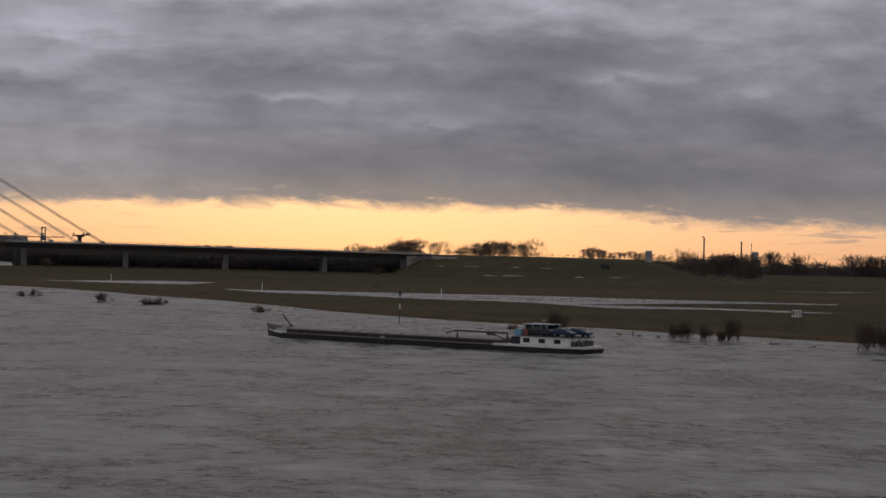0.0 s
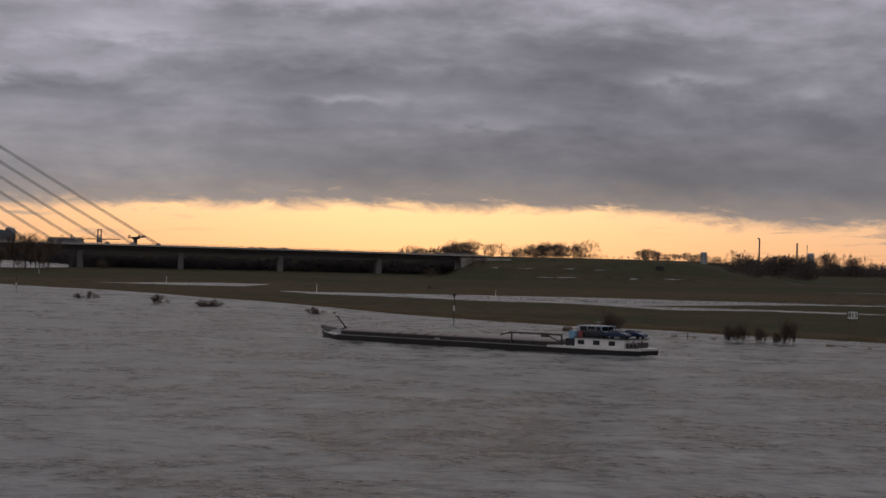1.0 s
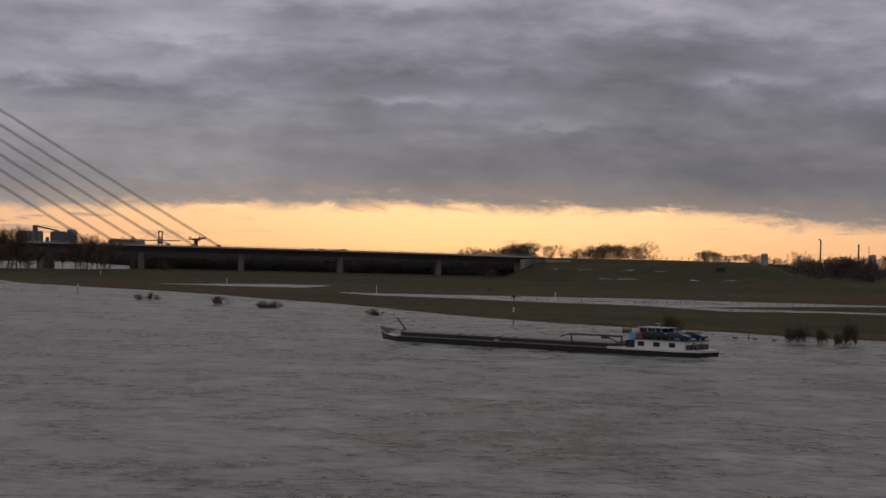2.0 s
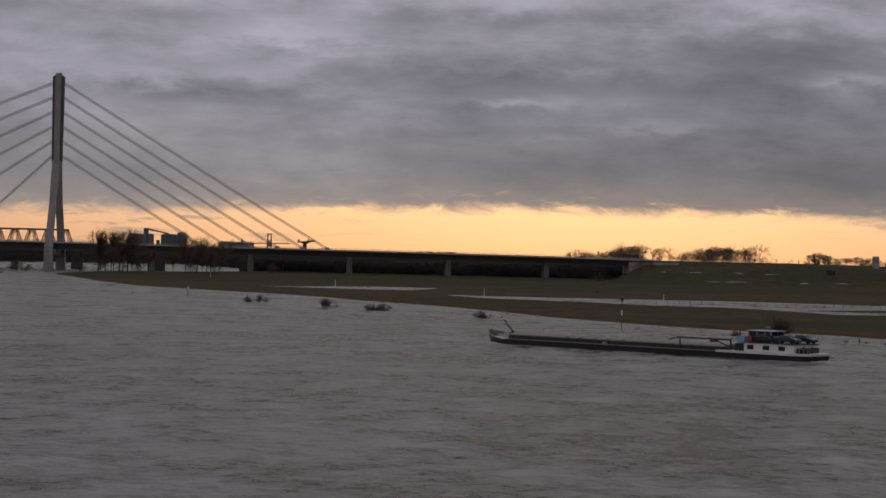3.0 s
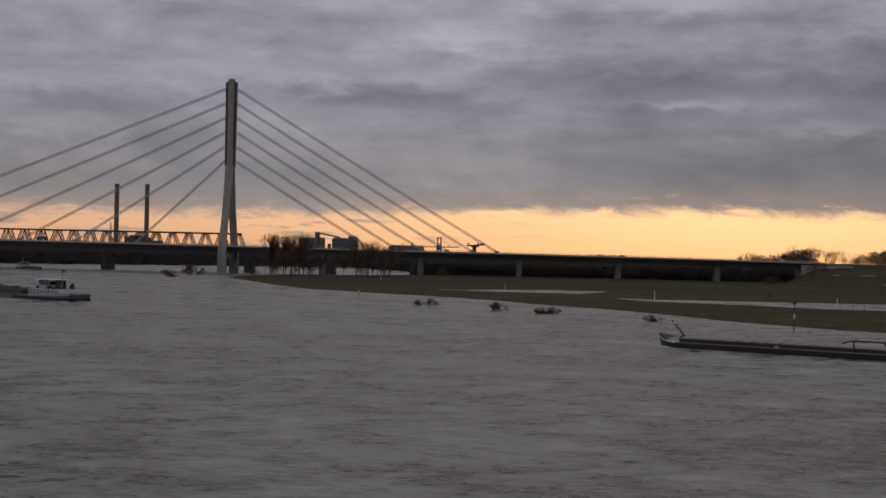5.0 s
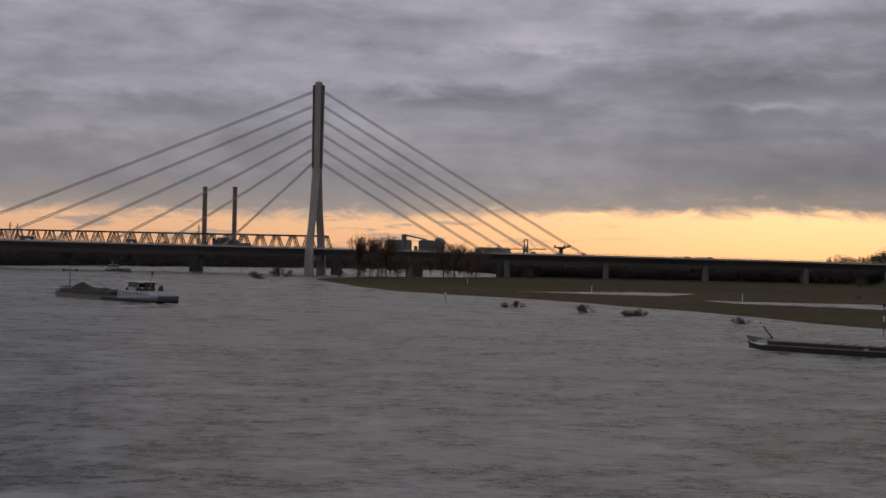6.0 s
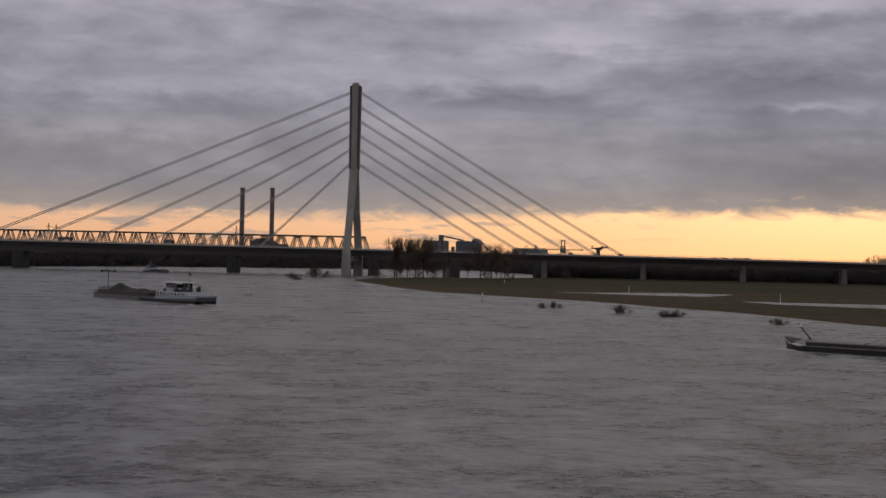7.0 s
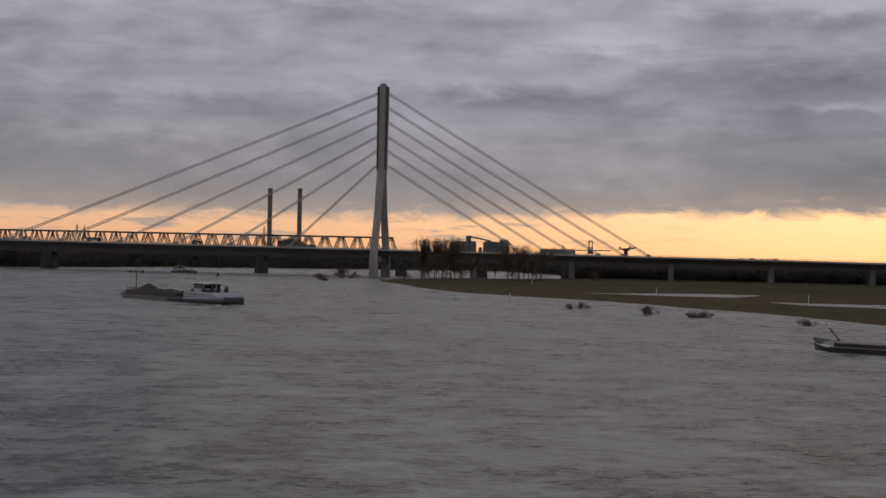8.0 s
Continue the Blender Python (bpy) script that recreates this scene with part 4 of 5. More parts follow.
# row of tall trees on the point in front of the bridge
tall = [bare_tree("bare_tree", "tall bare poplar at the river's flooded edge", "tree", 11 + i, h, sp, None, "trees by the bridge", levels=6, forks=(4, 3, 3, 3, 2, 2), first=f, thin=0.036, up=u, sides=2)
        for i, (h, sp, u, f) in enumerate(((24.5, 0.34, 0.10, 0.13), (25.0, 0.44, 0.07, 0.10), (23.5, 0.48, 0.06, 0.10)))]
SPOTS = [(-122.5, 1122, 0, 1.0, 10), (-117, 1150, 1, 0.70, 80), (-108.5, 1096, 1, 1.02, 200), (-104.5, 1100, 2, 1.0, 50), (-100.5, 1118, 1, 0.5, 300),
         (-97, 1140, 2, 0.55, 120), (-74, 1105, 2, 0.84, 15), (-65, 1140, 1, 0.90, 260), (-59, 1150, 2, 0.78, 170), (-85, 1160, 2, 0.5, 33), (-126, 1165, 2, 0.55, 75), (-111, 1120, 2, 0.92, 140), (-114.5, 1112, 0, 0.94, 20), (-69.5, 1122, 2, 0.86, 95), (-62, 1130, 1, 0.84, 310), (-119.5, 1128, 2, 0.5, 220), (-103, 1108, 2, 0.45, 10), (-66, 1112, 2, 0.42, 60)]
used = set()
for x, y, i, s, turn in SPOTS:
    if i in used:
        copy_thing(tall[i], scaled(x, y, s, turn))
    else:
        tall[i].matrix_basis = scaled(x, y, s, turn)
        used.add(i)

# single bushes on the meadow
rounded = bare_tree("bare_bush", "round leafless bush standing on the meadow", "bush", 31, 5.5, 1.0, None, "bushes on the meadow", levels=5, forks=(5, 3, 3, 2, 2), first=0.1, thin=0.03, up=0.05, thick=0.02)
rounded.matrix_basis = scaled(-29.5, 1170, 1.15, 0)
for x, y, s, t in ((150.7, 1130, 0.9, 40), (182.5, 1190, 1.25, 150), (190, 1196, 0.8, 15), (106.3, 800, 0.35, 80), (-135, 1150, 1.0, 20), (-119, 1110, 1.2, 60), (-106, 1092, 1.0, 110), (-99, 1106, 1.2, 210), (-71, 1100, 1.1, 330), (-60, 1118, 1.2, 290)):
    copy_thing(rounded, scaled(x, y, s, t))

# willow bushes standing in the flood
willow = [bare_tree("willow_bush", "leafless willow bush standing in the flood water", "bush", 51 + i, 2.8, 1.8 + 0.6 * i, None, "willows in the flood",
                    stems=16 - 4 * i, twigs=4, thin=0.015, lean=0.75) for i in range(2)]
for x, y, s, t, i in ((-21.2, 579, 0.72, 0, 0), (-18.1, 581, 0.9, 70, 1), (0.2, 542, 0.95, 30, 1), (11.9, 520, 0.9, 100, 0), (14.3, 521, 0.95, 200, 0),
                      (36.6, 477, 0.85, 10, 0), (-161, 1024, 1.2, 40, 0), (-166, 1120, 2.3, 90, 1), (-177, 1110, 1.5, 10, 0)):
    if x == -21.2:
        willow[0].matrix_basis = scaled(x, y, s * 1.2, t, -0.3, 1.2)
    elif x == -18.1:
        willow[1].matrix_basis = scaled(x, y, s * 1.2, t, -0.3, 1.2)
    else:
        copy_thing(willow[i], scaled(x, y, s * 1.2, t, -0.3, 1.25))

# upright thickets at the near shore
thicket = bare_tree("shore_thicket", "dense upright leafless thicket at the flooded shore", "bush", 71, 5.0, 2.6, None, "thickets at the shore", stems=22, twigs=4, thin=0.012, lean=0.35)
thicket.matrix_basis = scaled(104.8, 361.4, 1.0, 0, -0.3)
for x, y, s, t, w in ((103.0, 362, 0.7, 40, 1.2), (108.9, 363, 0.62, 80, 1.2), (111.8, 355.5, 1.0, 140, 1.0), (110.3, 357, 0.5, 30, 1.3), (127.0, 328.3, 1.12, 60, 1.5), (130.5, 329, 0.9, 20, 1.3),
                      (87.6, 391, 0.9, 100, 1.5)):
    copy_thing(thicket, scaled(x, y, s * 1.3, t, -0.3, w))


def reeds(name, seed, spots, label, mat, category="reeds"):
    """Thin blades round the given places: x, y, half-length, half-width, count, height."""
    rnd = np.random.RandomState(seed)
    vs = []
    for x, y, a, b, n, h in spots:
        cx, cy = x + rnd.uniform(-a, a, n), y + rnd.uniform(-b, b, n)
        base = np.stack([cx, cy, np.maximum(ground_height(np.degrees(np.arctan2(cx, cy)), np.hypot(cx, cy)), -0.1) - 0.05], 1)
        t = rnd.uniform(0, 2 * np.pi, n)
        w = rnd.uniform(0.02, 0.05, n)
        side = np.stack([np.cos(t) * w, np.sin(t) * w, 0 * t], 1)
        lean = np.stack([rnd.normal(0, 0.15, n), rnd.normal(0, 0.15, n), np.ones(n)], 1) * (h * rnd.uniform(0.4, 1.1, n))[:, None]
        vs.append(np.stack([base - side, base + side, base + lean], 1).reshape(-1, 3))
    v = np.concatenate(vs)
    ob = mesh_object(name, v.tolist(), np.arange(len(v)).reshape(-1, 3).tolist(), mat)
    return tagged(ob, label, category, kind="stuff")


REED = material("dry_reed", (0.17, 0.12, 0.06), (0.10, 0.07, 0.035), 0.95, size=3)
reeds("reed_bed", 3, [(80.5, 399, 1.0, 0.6, 160, 1.6), (83.5, 395.5, 1.4, 0.6, 200, 1.5), (65.3, 427.4, 0.6, 0.4, 60, 0.5), (63.5, 428, 0.2, 0.2, 30, 0.5), (69, 423, 1.0, 0.4, 60, 0.4), (76, 412, 0.5, 0.3, 50, 0.4),
                      (97, 379, 0.5, 0.4, 70, 0.8), (99.5, 374, 0.4, 0.4, 60, 0.7), (102.1, 370, 0.4, 0.3, 60, 0.6), (117.4, 349, 0.8, 0.5, 90, 0.8), (119.5, 347, 0.6, 0.4, 60, 0.6), (121.8, 341, 0.5, 0.4, 60, 0.7)],
      "dry reeds and drift standing in the flood water", REED)
along = []
sa, sr = by_angle(SHORE)
rr_ = np.random.RandomState(8)
for a in np.arange(-7.0, 21.5, 0.05):
    r = np.interp(a, sa, sr)
    n = 10 if r < 700 else 5
    along.append((math.sin(math.radians(a)) * (r + 6), math.cos(math.radians(a)) * (r + 6), 0.7, 5.0, n, rr_.uniform(0.25, 0.7)))
reeds("shore_grass", 4, along, "tussocks of dry straw-brown grass along the water's edge", REED, "grass")


def woods(name, label, rows, seed, mat, category="woods", thin=0.032, kinds=5, under=0.7):
    """Far woods: rows of (x0, x1, y, depth, count, height low, height high), with undergrowth; one mesh."""
    rnd = random.Random(seed)
    models = [twig_mesh(grow(seed * 10 + i, 10.0, 0.50 + 0.08 * (i % 3), levels=4, forks=(4, 3, 3, 3), first=0.08 + 0.03 * (i % 3), thin=thin * 2.2, up=0.06, thick=0.012), (0, 1, 2, 3, 4, 5), (3, 4, 5)) for i in range(kinds)]
    models = [(v, np.array([(f + f[-1:])[:4] for f in fs])) for v, fs in models]
    vs, tris, quads, n = [], [], [], 0
    for x0, x1, y, depth, count, h0, h1 in rows:
        low = int(count * under)
        for i in range(count + low):
            x = x0 + (x1 - x0) * ((i + rnd.random()) / count if i < count else rnd.random())
            yy = y + rnd.uniform(-depth, depth)
            x += 2.6 if x > 200 else 0.0
            v, f = models[rnd.randrange(kinds)]
            s = rnd.uniform(h0, h1) / 10 * (1.0 if i < count else rnd.uniform(0.4, 0.72))
            t = rnd.uniform(0, 6.28)
            w = s * (rnd.uniform(0.9, 1.25) if i < count else rnd.uniform(1.5, 2.4))
            turn = np.array([[math.cos(t) * w, -math.sin(t) * w, 0], [math.sin(t) * w, math.cos(t) * w, 0], [0, 0, s]])
            vs.append(v @ turn.T + (x, yy, max(ground_at(x, yy), 0) - 0.2 - (0.6 * s if i < count else 2.6 * s)))
            flat = f[:, 2] == f[:, 3]
            tris.append(f[flat][:, :3] + n)
            quads.append(f[~flat] + n)
            n += len(v)
    ob = mesh_object(name, np.concatenate(vs).tolist(), np.concatenate(quads).tolist() + np.concatenate(tris).tolist(), mat)
    return tagged(ob, label, category, kind="stuff")


# darker than the woods: shade around the bridge decks is put into it
SCRUB = material("shaded_winter_scrub", (0.080, 0.072, 0.076), (0.056, 0.050, 0.053), 0.95, size=9)
# bark greyed and lightened: distance haze is put into the colour
WOOD = material("hazed_far_woods", (0.115, 0.096, 0.088), (0.080, 0.068, 0.063), 0.95, size=12)
# beyond the embankment: a line of clumps
woods("skyline_woods", "clump of tall bare trees on the skyline", [
    (334, 350, 2000, 20, 10, 4, 8), (346, 362, 2000, 20, 14, 8, 12.5), (358, 378, 2000, 20, 16, 11, 16), (372, 398, 2000, 20, 20, 14, 19), (396, 412, 2000, 20, 12, 11, 16), (416, 422, 1995, 3, 2, 19, 22), (410, 426, 2000, 6, 5, 4, 8)], 3, WOOD, under=0.7, thin=0.024)
woods("skyline_woods", "loose row of bare trees on the skyline", [
    (236, 262, 2000, 15, 7, 19, 23), (268, 303, 2000, 15, 18, 20, 25.5), (306, 333, 2000, 8, 5, 14, 17)], 4, WOOD)
woods("skyline_woods", "low hedge and scattered bare trees behind the embankment", [
    (424, 480, 2000, 10, 14, 2, 5), (470, 540, 2000, 20, 36, 7, 12), (476, 482, 2000, 2, 3, 13, 15), (530, 538, 2000, 3, 2, 9, 11), (540, 600, 2000, 20, 26, 7, 12)], 5, WOOD)
woods("plain_woods", "dark belt of bare trees across the plain", [
    (412, 432, 1454, 8, 4, 16, 21), (452, 474, 1440, 8, 6, 12, 17), (430, 470, 1470, 8, 10, 5, 9),
    (560, 790, 1960, 30, 110, 10, 16), (515, 580, 1800, 20, 26, 12, 18), (541, 575, 1790, 12, 20, 18, 24), (495, 513, 1700, 10, 7, 13, 17), (620, 640, 1880, 6, 5, 23, 27), (647, 660, 1880, 5, 4, 19, 23), (702, 760, 1880, 20, 24, 19, 25.5), (600, 760, 1870, 20, 70, 8, 13)], 6, WOOD, under=1.2)
# far bank behind the bridges
bank_rows = [(-560, -430, 1420, 40, 60, 13, 19), (-450, -330, 1640, 60, 50, 12, 17), (-360, -230, 1860, 60, 50, 13, 18), (-250, -30, 1960, 50, 60, 11, 16), (-620, -470, 1500, 40, 40, 16, 22)]
for (xa, ya), (xb, yb) in zip(FAR_SHORE, FAR_SHORE[1:]):
    steps = max(2, int(math.hypot(xb - xa, yb - ya) / 40))
    for i in range(steps):
        x0, x1 = xa + (xb - xa) * i / steps, xa + (xb - xa) * (i + 1) / steps
        bank_rows += [(x0 - 6, x1 + 6, ya + (yb - ya) * (i + 0.5) / steps + back, 12, 9, low, low + 4) for back, low in ((10, 4.5), (34, 8), (60, 10.5))]
woods("far_bank_woods", "dark leafless woods along the far river bank", bank_rows, 7, SCRUB, thin=0.09)
woods("distant_treeline", "thin distant line of trees on the horizon", [
    (-60, 330, 2450, 40, 130, 10, 14.5), (110, 150, 2440, 10, 26, 14, 18), (-280, -60, 2480, 40, 60, 10, 15)], 8, WOOD, thin=0.12, under=0.6)
# scrub over the old approach
woods("embankment_scrub", "dark scrub covering the old approach embankment", [
    (-46, 188, 1286, 5, 150, 6, 10), (-50, 200, 1300, 5, 110, 4, 8), (-50, 190, 1318, 8, 80, 3, 5)], 9, SCRUB, thin=0.09, under=0.9)

# ---- works and landmarks on the skyline ----
STACK = material("dark_chimney_concrete", (0.20, 0.175, 0.17), (0.14, 0.12, 0.12), 0.9, size=10)
SILO = material("grey_silo_concrete", (0.20, 0.195, 0.20), (0.14, 0.135, 0.14), 0.85, size=8)
SHED = material("blue_grey_sheet_metal", (0.11, 0.125, 0.15), (0.085, 0.095, 0.115), 0.6, size=6)
TANK = material("pale_tank_paint", (0.45, 0.47, 0.50), (0.36, 0.37, 0.40), 0.6, size=5)
CRANE = material("dark_crane_steel", (0.05, 0.05, 0.055), (0.035, 0.035, 0.04), 0.6, size=3)


def chimney(x, y, top, r, mat, label, hood=False):
    c = thing("chimney", label, "chimney", pose(x, y, 0))
    Shape().tube([(0, 0, 0), (0, 0, top * 0.5), (0, 0, top)], [r * 1.12, r * 1.04, r], 20).make("shaft", mat, c)
    Shape().tube([(0, 0, top - r), (0, 0, top + 0.3)], r * 1.12, 20).make("rim", mat, c)
    if top > 60:
        for z in (0.52, 0.68, 0.84):
            Shape().tube([(0, 0, top * z), (0, 0, top * (z + 0.05))], r * 1.06, 20).make("band", SILO, c, "pale painted band")
    if hood:
        Shape().tube([(0, 0, top - 0.5), (-0.6, 0, top + 1.0), (-2.2, 0, top + 1.2)], r * 0.9, 10).make("hood", mat, c)
    return c


chimney(-480.5, 2600, 93.5, 2.9, STACK, "tall dark power station chimney on the horizon")
chimney(-442.0, 2600, 94.0, 2.8, STACK, "tall grey power station chimney on the horizon")
chimney(597.0, 2000, 36.5, 0.75, STACK, "slim steel chimney with a bent hood", True)
chimney(636.0, 2000, 33.5, 0.8, STACK, "slim dark chimney behind the woods")
chimney(646.5, 2000, 32.0, 0.3, STACK, "thin mast rising over a pale tank")


def tank_tower(x, y, z0, z1, r, label):
    t = thing("storage_tank", label, "tank", pose(x, y, 0))
    Shape().tube([(0, 0, z0 - 8), (0, 0, z1 - 1.2), (0, 0, z1 - 0.3), (0, 0, z1)], [r, r, r * 0.9, r * 0.55], 24).make("shell", TANK, t)
    Shape().tube([(0, 0, z1 - 3.0), (0, 0, z1 - 2.4)], r * 1.04, 24).make("band", SILO, t)
    return t


tank_tower(540, 2000, 11, 22.6, 3.4, "pale cylindrical tank showing over the treetops")
tank_tower(647.3, 1990, 11, 24.0, 3.3, "pale round-topped tank beside a thin mast")

mill = thing("grain_mill", "grey silo works with a sloping conveyor", "silo", pose(0, 2600, 0))
for x in (-242, -234.5, -227, -219.5):
    Shape().tube([(x, 0, 2), (x, 0, 31.0), (x, 0, 31.6)], [3.8, 3.8, 3.0], 18).make("silo", SILO, mill)
Shape().box((-246, 4, 2), (-216, 12, 30)).make("silo_block", SILO, mill)
Shape().box((-228, -3, 30), (-222, 4, 38.5)).make("lift_tower", SHED, mill)
Shape().box((-206, -6, 2), (-186, 8, 30.5)).box((-205, -5, 30.5), (-187, 7, 31.8), (0.9, 0.9)).make("mill_hall", SHED, mill)
Shape().box((-185.8, -6, 2), (-174, 6, 33.5)).box((-184, -4, 33.5), (-177, 4, 34.6)).make("mill_tower", SHED, mill)
Shape().beam((-225, 0, 37.8), (-196, 0, 32.0), 2.0, 1.8).make("conveyor", CRANE, mill, "sloping covered conveyor")
Shape().beam((-174, 0, 30), (-165, 0, 20), 2.0, 1.6).make("spout", CRANE, mill)
Shape().box((-212, 0, 2), (-208, 5, 24)).make("annex", SHED, mill)
rl = Shape()
for x in range(-246, -228, 3):
    rl.beam((x, -3, 31.5), (x, -3, 33.6), 0.25)
rl.beam((-246, -3, 33.6), (-229, -3, 33.6), 0.25)
rl.make("roof_rail", CRANE, mill)

plant = thing("power_station", "dark power station block between two chimneys", "building", pose(0, 2620, 0))
Shape().box((-472, -8, 2), (-440, 8, 27)).make("turbine_hall", SHED, plant)
Shape().box((-466, -6, 27), (-452, 6, 29.5)).make("roof_house", SHED, plant)
Shape().box((-438, -6, 2), (-424, 6, 23)).make("boiler_house", SHED, plant)


def loading_crane(x, y, label, h=35.5):
    c = thing("harbour_crane", label, "crane", pose(x, y, 0))
    for s in (-2.4, 2.4):
        Shape().beam((s, 0, 2), (s * 0.8, 0, h), 1.4).make("mast", CRANE, c)
    Shape().beam((-2.6, 0, h - 1), (2.6, 0, h - 1), 1.2).beam((-2.6, 0, 27), (2.6, 0, 27), 1.0).make("mast_tie", CRANE, c)
    Shape().box((-3.5, -3, 19), (3.5, 3, 25.5)).make("machine_house", SHED, c)
    arm = Shape().beam((-26, 0, 22.6), (26, 0, 23.2), 1.0, 1.0)
    for i in range(12):
        arm.beam((-25 + 4.2 * i, 0, 22.6), (-23 + 4.2 * i, 0, 25.0), 0.35).beam((-23 + 4.2 * i, 0, 25.0), (-21 + 4.2 * i, 0, 22.6), 0.35)
    arm.make("jib", CRANE, c, "long lattice jib")
    for x1 in (-24, -14, 14, 24):
        Shape().beam((0, 0, h - 0.5), (x1, 0, 24), 0.22).make("tie_rope", CRANE, c)
    return c


loading_crane(-70.8, 2600, "dark harbour crane with a long level jib")
quay = thing("ship_loader", "dark low ship loader with cabins on the horizon", "crane", pose(-26, 2600, 0))
Shape().beam((-10, 0, 25.5), (12, 0, 27.0), 1.0, 1.6).make("boom", CRANE, quay)
Shape().box((-3, -2, 1), (2, 2, 25)).box((-5, -2, 24), (5, 2, 26.5)).make("cabin", CRANE, quay)
for x in (-8, 4, 8, 11):
    Shape().box((x - 1.2, -1, 27), (x + 1.2, 1, 29.0)).make("hopper", CRANE, quay)
pont = thing("long_shed", "long low dark harbour shed on the horizon", "building", pose(-112, 2600, 0))
Shape().box((-22, -5, 2), (22, 5, 23.2)).make("hall", SHED, pont)
Shape().beam((-20, 0, 23.7), (20, 0, 24.0), 1.5, 0.9).make("roof_ridge", CRANE, pont)
Shape().tube([(7, 0, 22), (7, 0, 28.5)], [1.8, 0.5], 8).make("vent", CRANE, pont)
Shape().tube([(-7, 0, 23), (-6.5, 0, 26), (-5, 0, 27.2), (-3.5, 0, 26), (-3, 0, 23)], 0.4, 6).make("hoop", CRANE, pont)


def lattice_mast(x, y, top, label):
    m = thing("lattice_mast", label, "pylon", pose(x, y, 0))
    s = Shape()
    w = 3.0
    for a, b in ((-1, -1), (1, -1), (1, 1), (-1, 1)):
        s.beam((a * w, b * w, 0), (a * 0.3, b * 0.3, top), 0.3)
    for i in range(8):
        z0, z1 = top * i / 8, top * (i + 1) / 8
        w0, w1 = w - (w - 0.3) * i / 8, w - (w - 0.3) * (i + 1) / 8
        s.beam((-w0, -w0, z0), (w1, -w1, z1), 0.2).beam((w0, -w0, z0), (-w1, -w1, z1), 0.2)
    s.make("frame", CRANE, m)
    for z in (top * 0.8, top * 0.9):
        Shape().beam((-5, 0, z), (5, 0, z), 0.3).make("cross_arm", CRANE, m)


lattice_mast(-487.5, 2600, 45, "thin grey electricity mast on the horizon")
lattice_mast(-732, 2600, 43.5, "slender electricity mast beside another")
lattice_mast(-725, 2610, 42, "slender electricity mast beside another")


def lorry(x, label, length, h, mat):
    z = deck_z(x) + 0.08
    v = thing("lorry", label, "truck", pose(x, BRIDGE_Y - 6, z))
    Shape().box((-length / 2, -1.2, 0.9), (length / 2 - 2.2, 1.2, h)).make("body", mat, v)
    Shape().box((length / 2 - 2.1, -1.15, 0.6), (length / 2, 1.15, h * 0.85), (0.85, 0.95)).make("cab", CAR_DARK, v)
    for wx in (-length / 2 + 1.2, -length / 2 + 2.4, length / 2 - 1.2):
        for y in (-1.0, 1.0):
            Shape().tube([(wx, y - 0.15, 0.5), (wx, y + 0.15, 0.5)], 0.5, 12).make("wheel", TYRE, v)


lorry(-272.5, "dark lorry crossing the road bridge", 6.5, 2.7, SHED)
lorry(-336.6, "long grey lorry crossing the road bridge", 9.0, 2.7, SHED)

# ---- marks, posts and fence on the meadow ----
BOARD_WHITE = material("white_board_enamel", (0.78, 0.78, 0.76), (0.66, 0.66, 0.63), 0.5, size=0.8)
BLACK_PAINT = material("black_paint", (0.015, 0.015, 0.016), (0.03, 0.03, 0.03), 0.6, size=0.5)
POST_WOOD = material("grey_fence_wood", (0.10, 0.085, 0.065), (0.06, 0.05, 0.04), 0.95, size=0.3)


def kilometre_board():
    x, y = 152.7, 439.0
    turn = math.degrees(math.atan2(x * 0.75, y))
    b = thing("kilometre_board", "white river kilometre board with black border and numerals", "sign", pose(x, y, ground_at(x, y), 0, 0, -turn))
    Shape().box((-1.3, -0.03, 1.75), (1.3, 0.06, 3.75)).make("border", BLACK_PAINT, b, "black border")
    Shape().box((-1.12, -0.06, 1.93), (1.12, -0.034, 3.57)).make("panel", BOARD_WHITE, b, "white enamel panel")
    for s in (-0.9, 0.9):
        Shape().beam((s, 0.12, -0.4), (s, 0.12, 3.6), 0.10).make("leg", POST_WOOD, b)
    cu = bpy.data.curves.new("numerals", "FONT")
    cu.body, cu.size, cu.align_x, cu.align_y, cu.extrude, cu.offset = "815", 1.45, "CENTER", "CENTER", 0.01, 0.03
    tmp = bpy.data.objects.new("numerals", cu)
    scene.collection.objects.link(tmp)
    me = bpy.data.meshes.new_from_object(tmp.evaluated_get(bpy.context.evaluated_depsgraph_get()))
    bpy.data.objects.remove(tmp)
    me.materials.clear()
    me.materials.append(BLACK_PAINT)
    n = new("numerals", me)
    n.parent = b
    n.matrix_basis = pose(0, -0.075, 2.75, 90, 0, 0)
    tagged(n, "black painted numerals")


kilometre_board()


def groyne_mark(x, y, height, topmark, label):
    p = thing("groyne_beacon", label, "beacon", pose(x, y, 0))
    Shape().tube([(0, 0, -1), (0, 0, height)], 0.09, 8).make("pole", POST_WOOD, p)
    Shape().tube([(0, 0, height * 0.45), (0, 0, height * 0.63)], 0.14, 8).make("band", BOARD_WHITE, p, "white painted band")
    if topmark:
        Shape().tube([(0, 0, height - 0.45), (0, 0, height - 0.3), (0, 0, height + 0.15), (0, 0, height + 0.3)], [0.15, 0.3, 0.3, 0.15], 12).make("topmark", BLACK_PAINT, p)


groyne_mark(61.6, 425.0, 6.2, True, "tall groyne beacon with black topmark and white band")
groyne_mark(-41.0, 623.0, 5.0, False, "banded groyne pole standing in the flood")


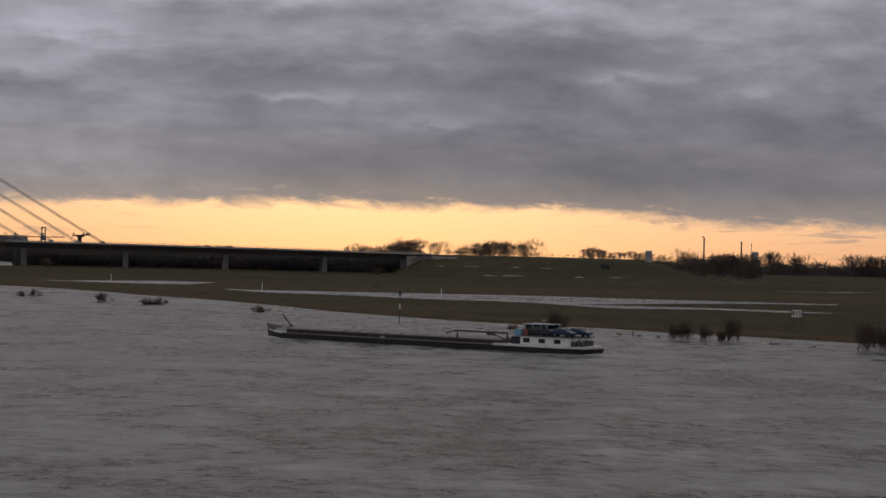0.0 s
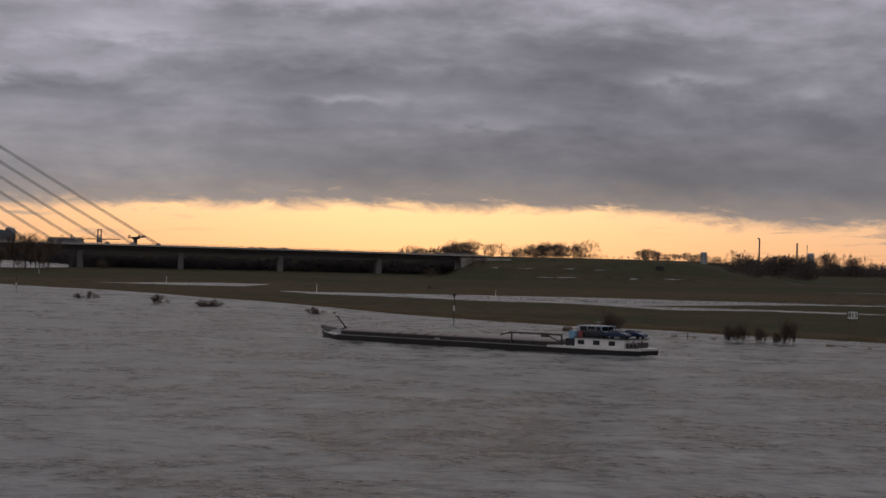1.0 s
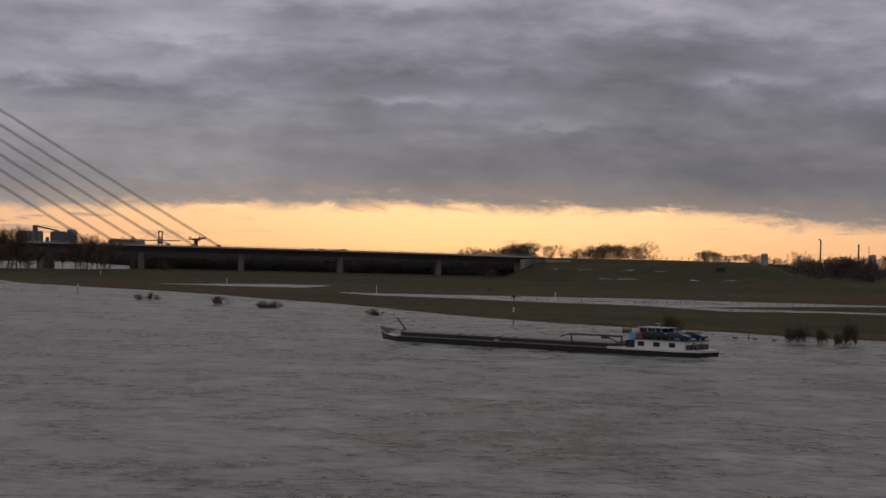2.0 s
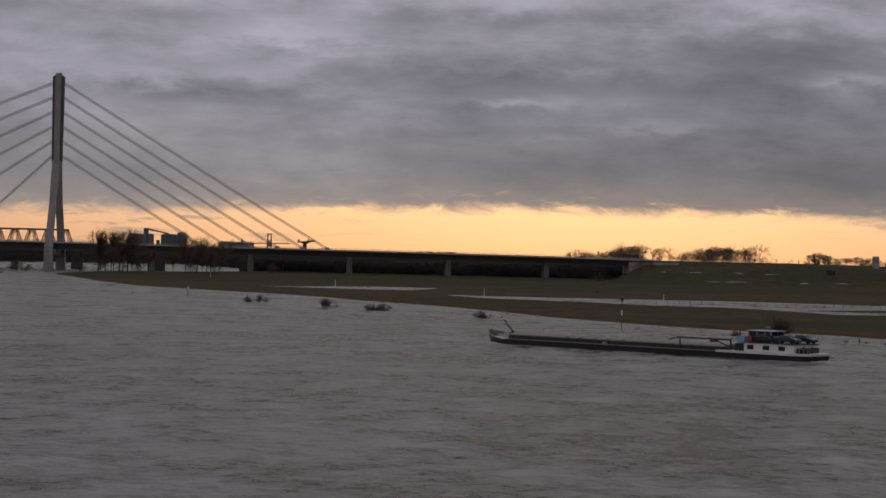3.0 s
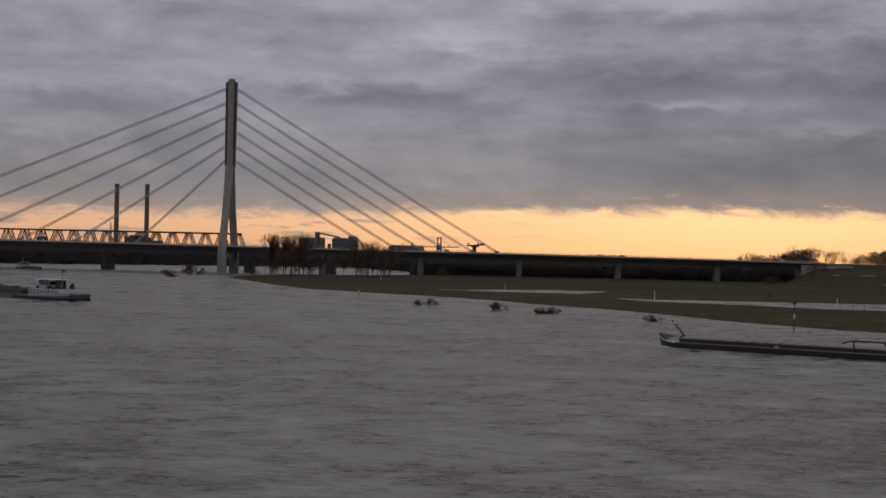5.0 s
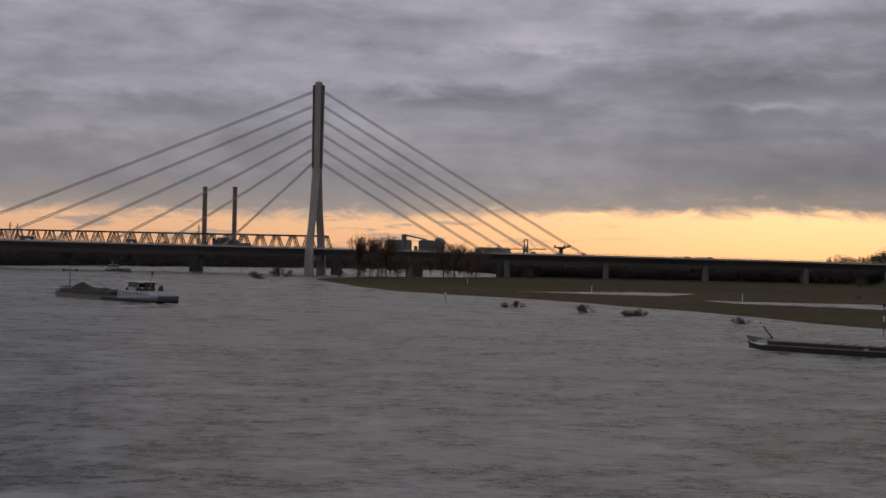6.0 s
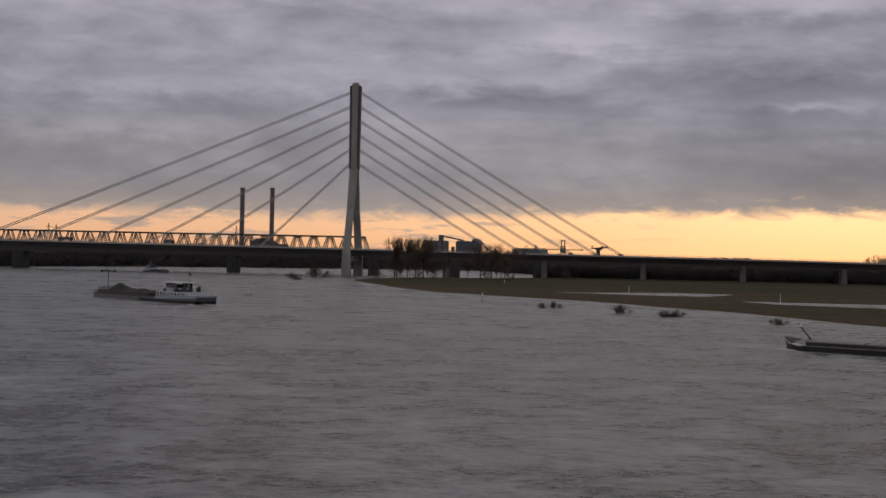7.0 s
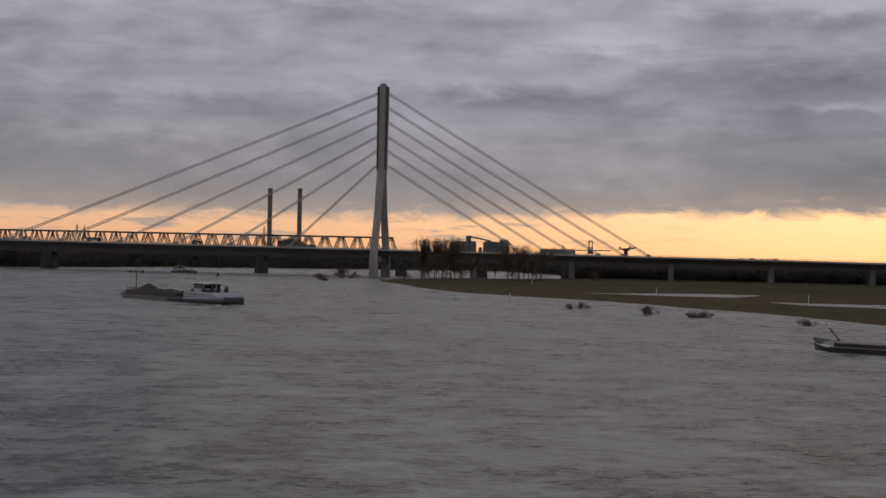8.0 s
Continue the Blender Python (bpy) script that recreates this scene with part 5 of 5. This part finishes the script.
def stake(x, y, h, mat, label, r=0.11):
    s = thing("stake", label, "post", pose(x, y, max(ground_at(x, y), 0) - 0.3))
    Shape().tube([(0, 0, 0), (0, 0, h + 0.2), (0, 0, h + 0.3)], [r, r, r * 0.5], 8).make("shaft", mat, s)


for x, y, h, mat, label in ((4.4, 868, 2.7, BOARD_WHITE, "white marker stake on the flooded meadow"), (54.9, 709, 3.3, BOARD_WHITE, "white marker stake beside the flood pond"),
                            (116.8, 706, 2.4, BOARD_WHITE, "short white stake standing in the flood pond"), (-54.7, 990, 1.9, BOARD_WHITE, "short white stake at the river bank"),
                            (-59.7, 647, 1.0, BLACK_PAINT, "dark stub of a pole in the river"), (-139.4, 923, 1.6, BLACK_PAINT, "dark pole end standing in the river"), (97.5, 371, 1.1, POST_WOOD, "dark wooden stub at the shore")):
    stake(x, y, h, mat, label)

fence = thing("pasture_fence", "row of weathered wooden fence posts in the flood pond", "fence", pose(0, 0, 0))
line = [(104.8, 671), (126, 664), (145, 655), (182, 667), (222, 686), (251, 679)]
fr_ = random.Random(2)
for (xa, ya), (xb, yb) in zip(line, line[1:]):
    n = int(math.hypot(xb - xa, yb - ya) / 3.4)
    for i in range(n):
        x, y = xa + (xb - xa) * i / n, ya + (yb - ya) * i / n
        z, h = ground_at(x, y), fr_.uniform(0.75, 1.25)
        Shape().tube([(x, y, z - 0.3), (x + fr_.uniform(-0.06, 0.06), y, max(z, 0) + h)], fr_.uniform(0.07, 0.11), 6).make("fence_post", POST_WOOD, fence)
    wire = Shape()
    for h in (0.45, 0.8):
        wire.tube([(xa, ya, max(ground_at(xa, ya), 0) + h), (xb, yb, max(ground_at(xb, yb), 0) + h)], 0.012, 4)
    wire.make("wire", GALV, fence)

sl = thing("sluice_house", "small dark brick sluice house on the embankment slope", "building", pose(289.2, 1167, ground_at(289, 1167), 0, 0, -14))
Shape().box((-2.4, -2, -1.5), (2.4, 2.5, 2.4)).make("wall", CONCRETE_DARK, sl)
Shape().box((-2.7, -2.4, 2.4), (2.7, 2.9, 2.75)).make("roof", SHED, sl)
Shape().box((-0.5, -2.06, 0), (0.5, -1.98, 1.9)).make("door", BLACK_PAINT, sl)


def puddle(x, y, a, b, seed):
    """Standing water in a hollow of the turf: an uneven sheet that follows the ground."""
    rnd = random.Random(seed)
    n, pts = 28, []
    ph = [rnd.uniform(0, 6.28) for _ in range(3)]
    for i in range(n):
        t = 2 * math.pi * i / n
        k = 1 + 0.25 * math.sin(2 * t + ph[0]) + 0.2 * math.sin(3 * t + ph[1]) + 0.12 * math.sin(5 * t + ph[2])
        pts.append((x + a * k * math.cos(t), y + b * k * math.sin(t)))
    v = [(px, py, ground_at(px, py) + 0.06) for px, py in pts] + [(x, y, ground_at(x, y) + 0.06)]
    ob = mesh_object("puddle", v, [(i, (i + 1) % n, n) for i in range(n)], WATER)
    tagged(ob, "shallow sheet of standing water on the turf", "puddle", "puddles on the meadow")


for i, (x, y, a, b) in enumerate(((193.7, 1176, 2.2, 5), (210.4, 1171, 4.4, 5), (236, 1168.4, 4.0, 4), (253.7, 1160.6, 4.5, 4), (210.6, 1112, 4.6, 5), (222.8, 1112, 6.0, 5), (259.6, 1106, 3.6, 6), (281, 1107, 4.8, 5),
                                  (374, 1176, 3.0, 9), (448, 1345, 8.0, 9), (465.7, 1254, 4.0, 8), (475, 1254, 5.0, 7), (405, 1290, 4, 8), (330, 913, 26, 7), (352, 925, 18, 6), (430, 1500, 6, 14))):
    puddle(x, y, a * 0.8, b * 0.5, 40 + i)
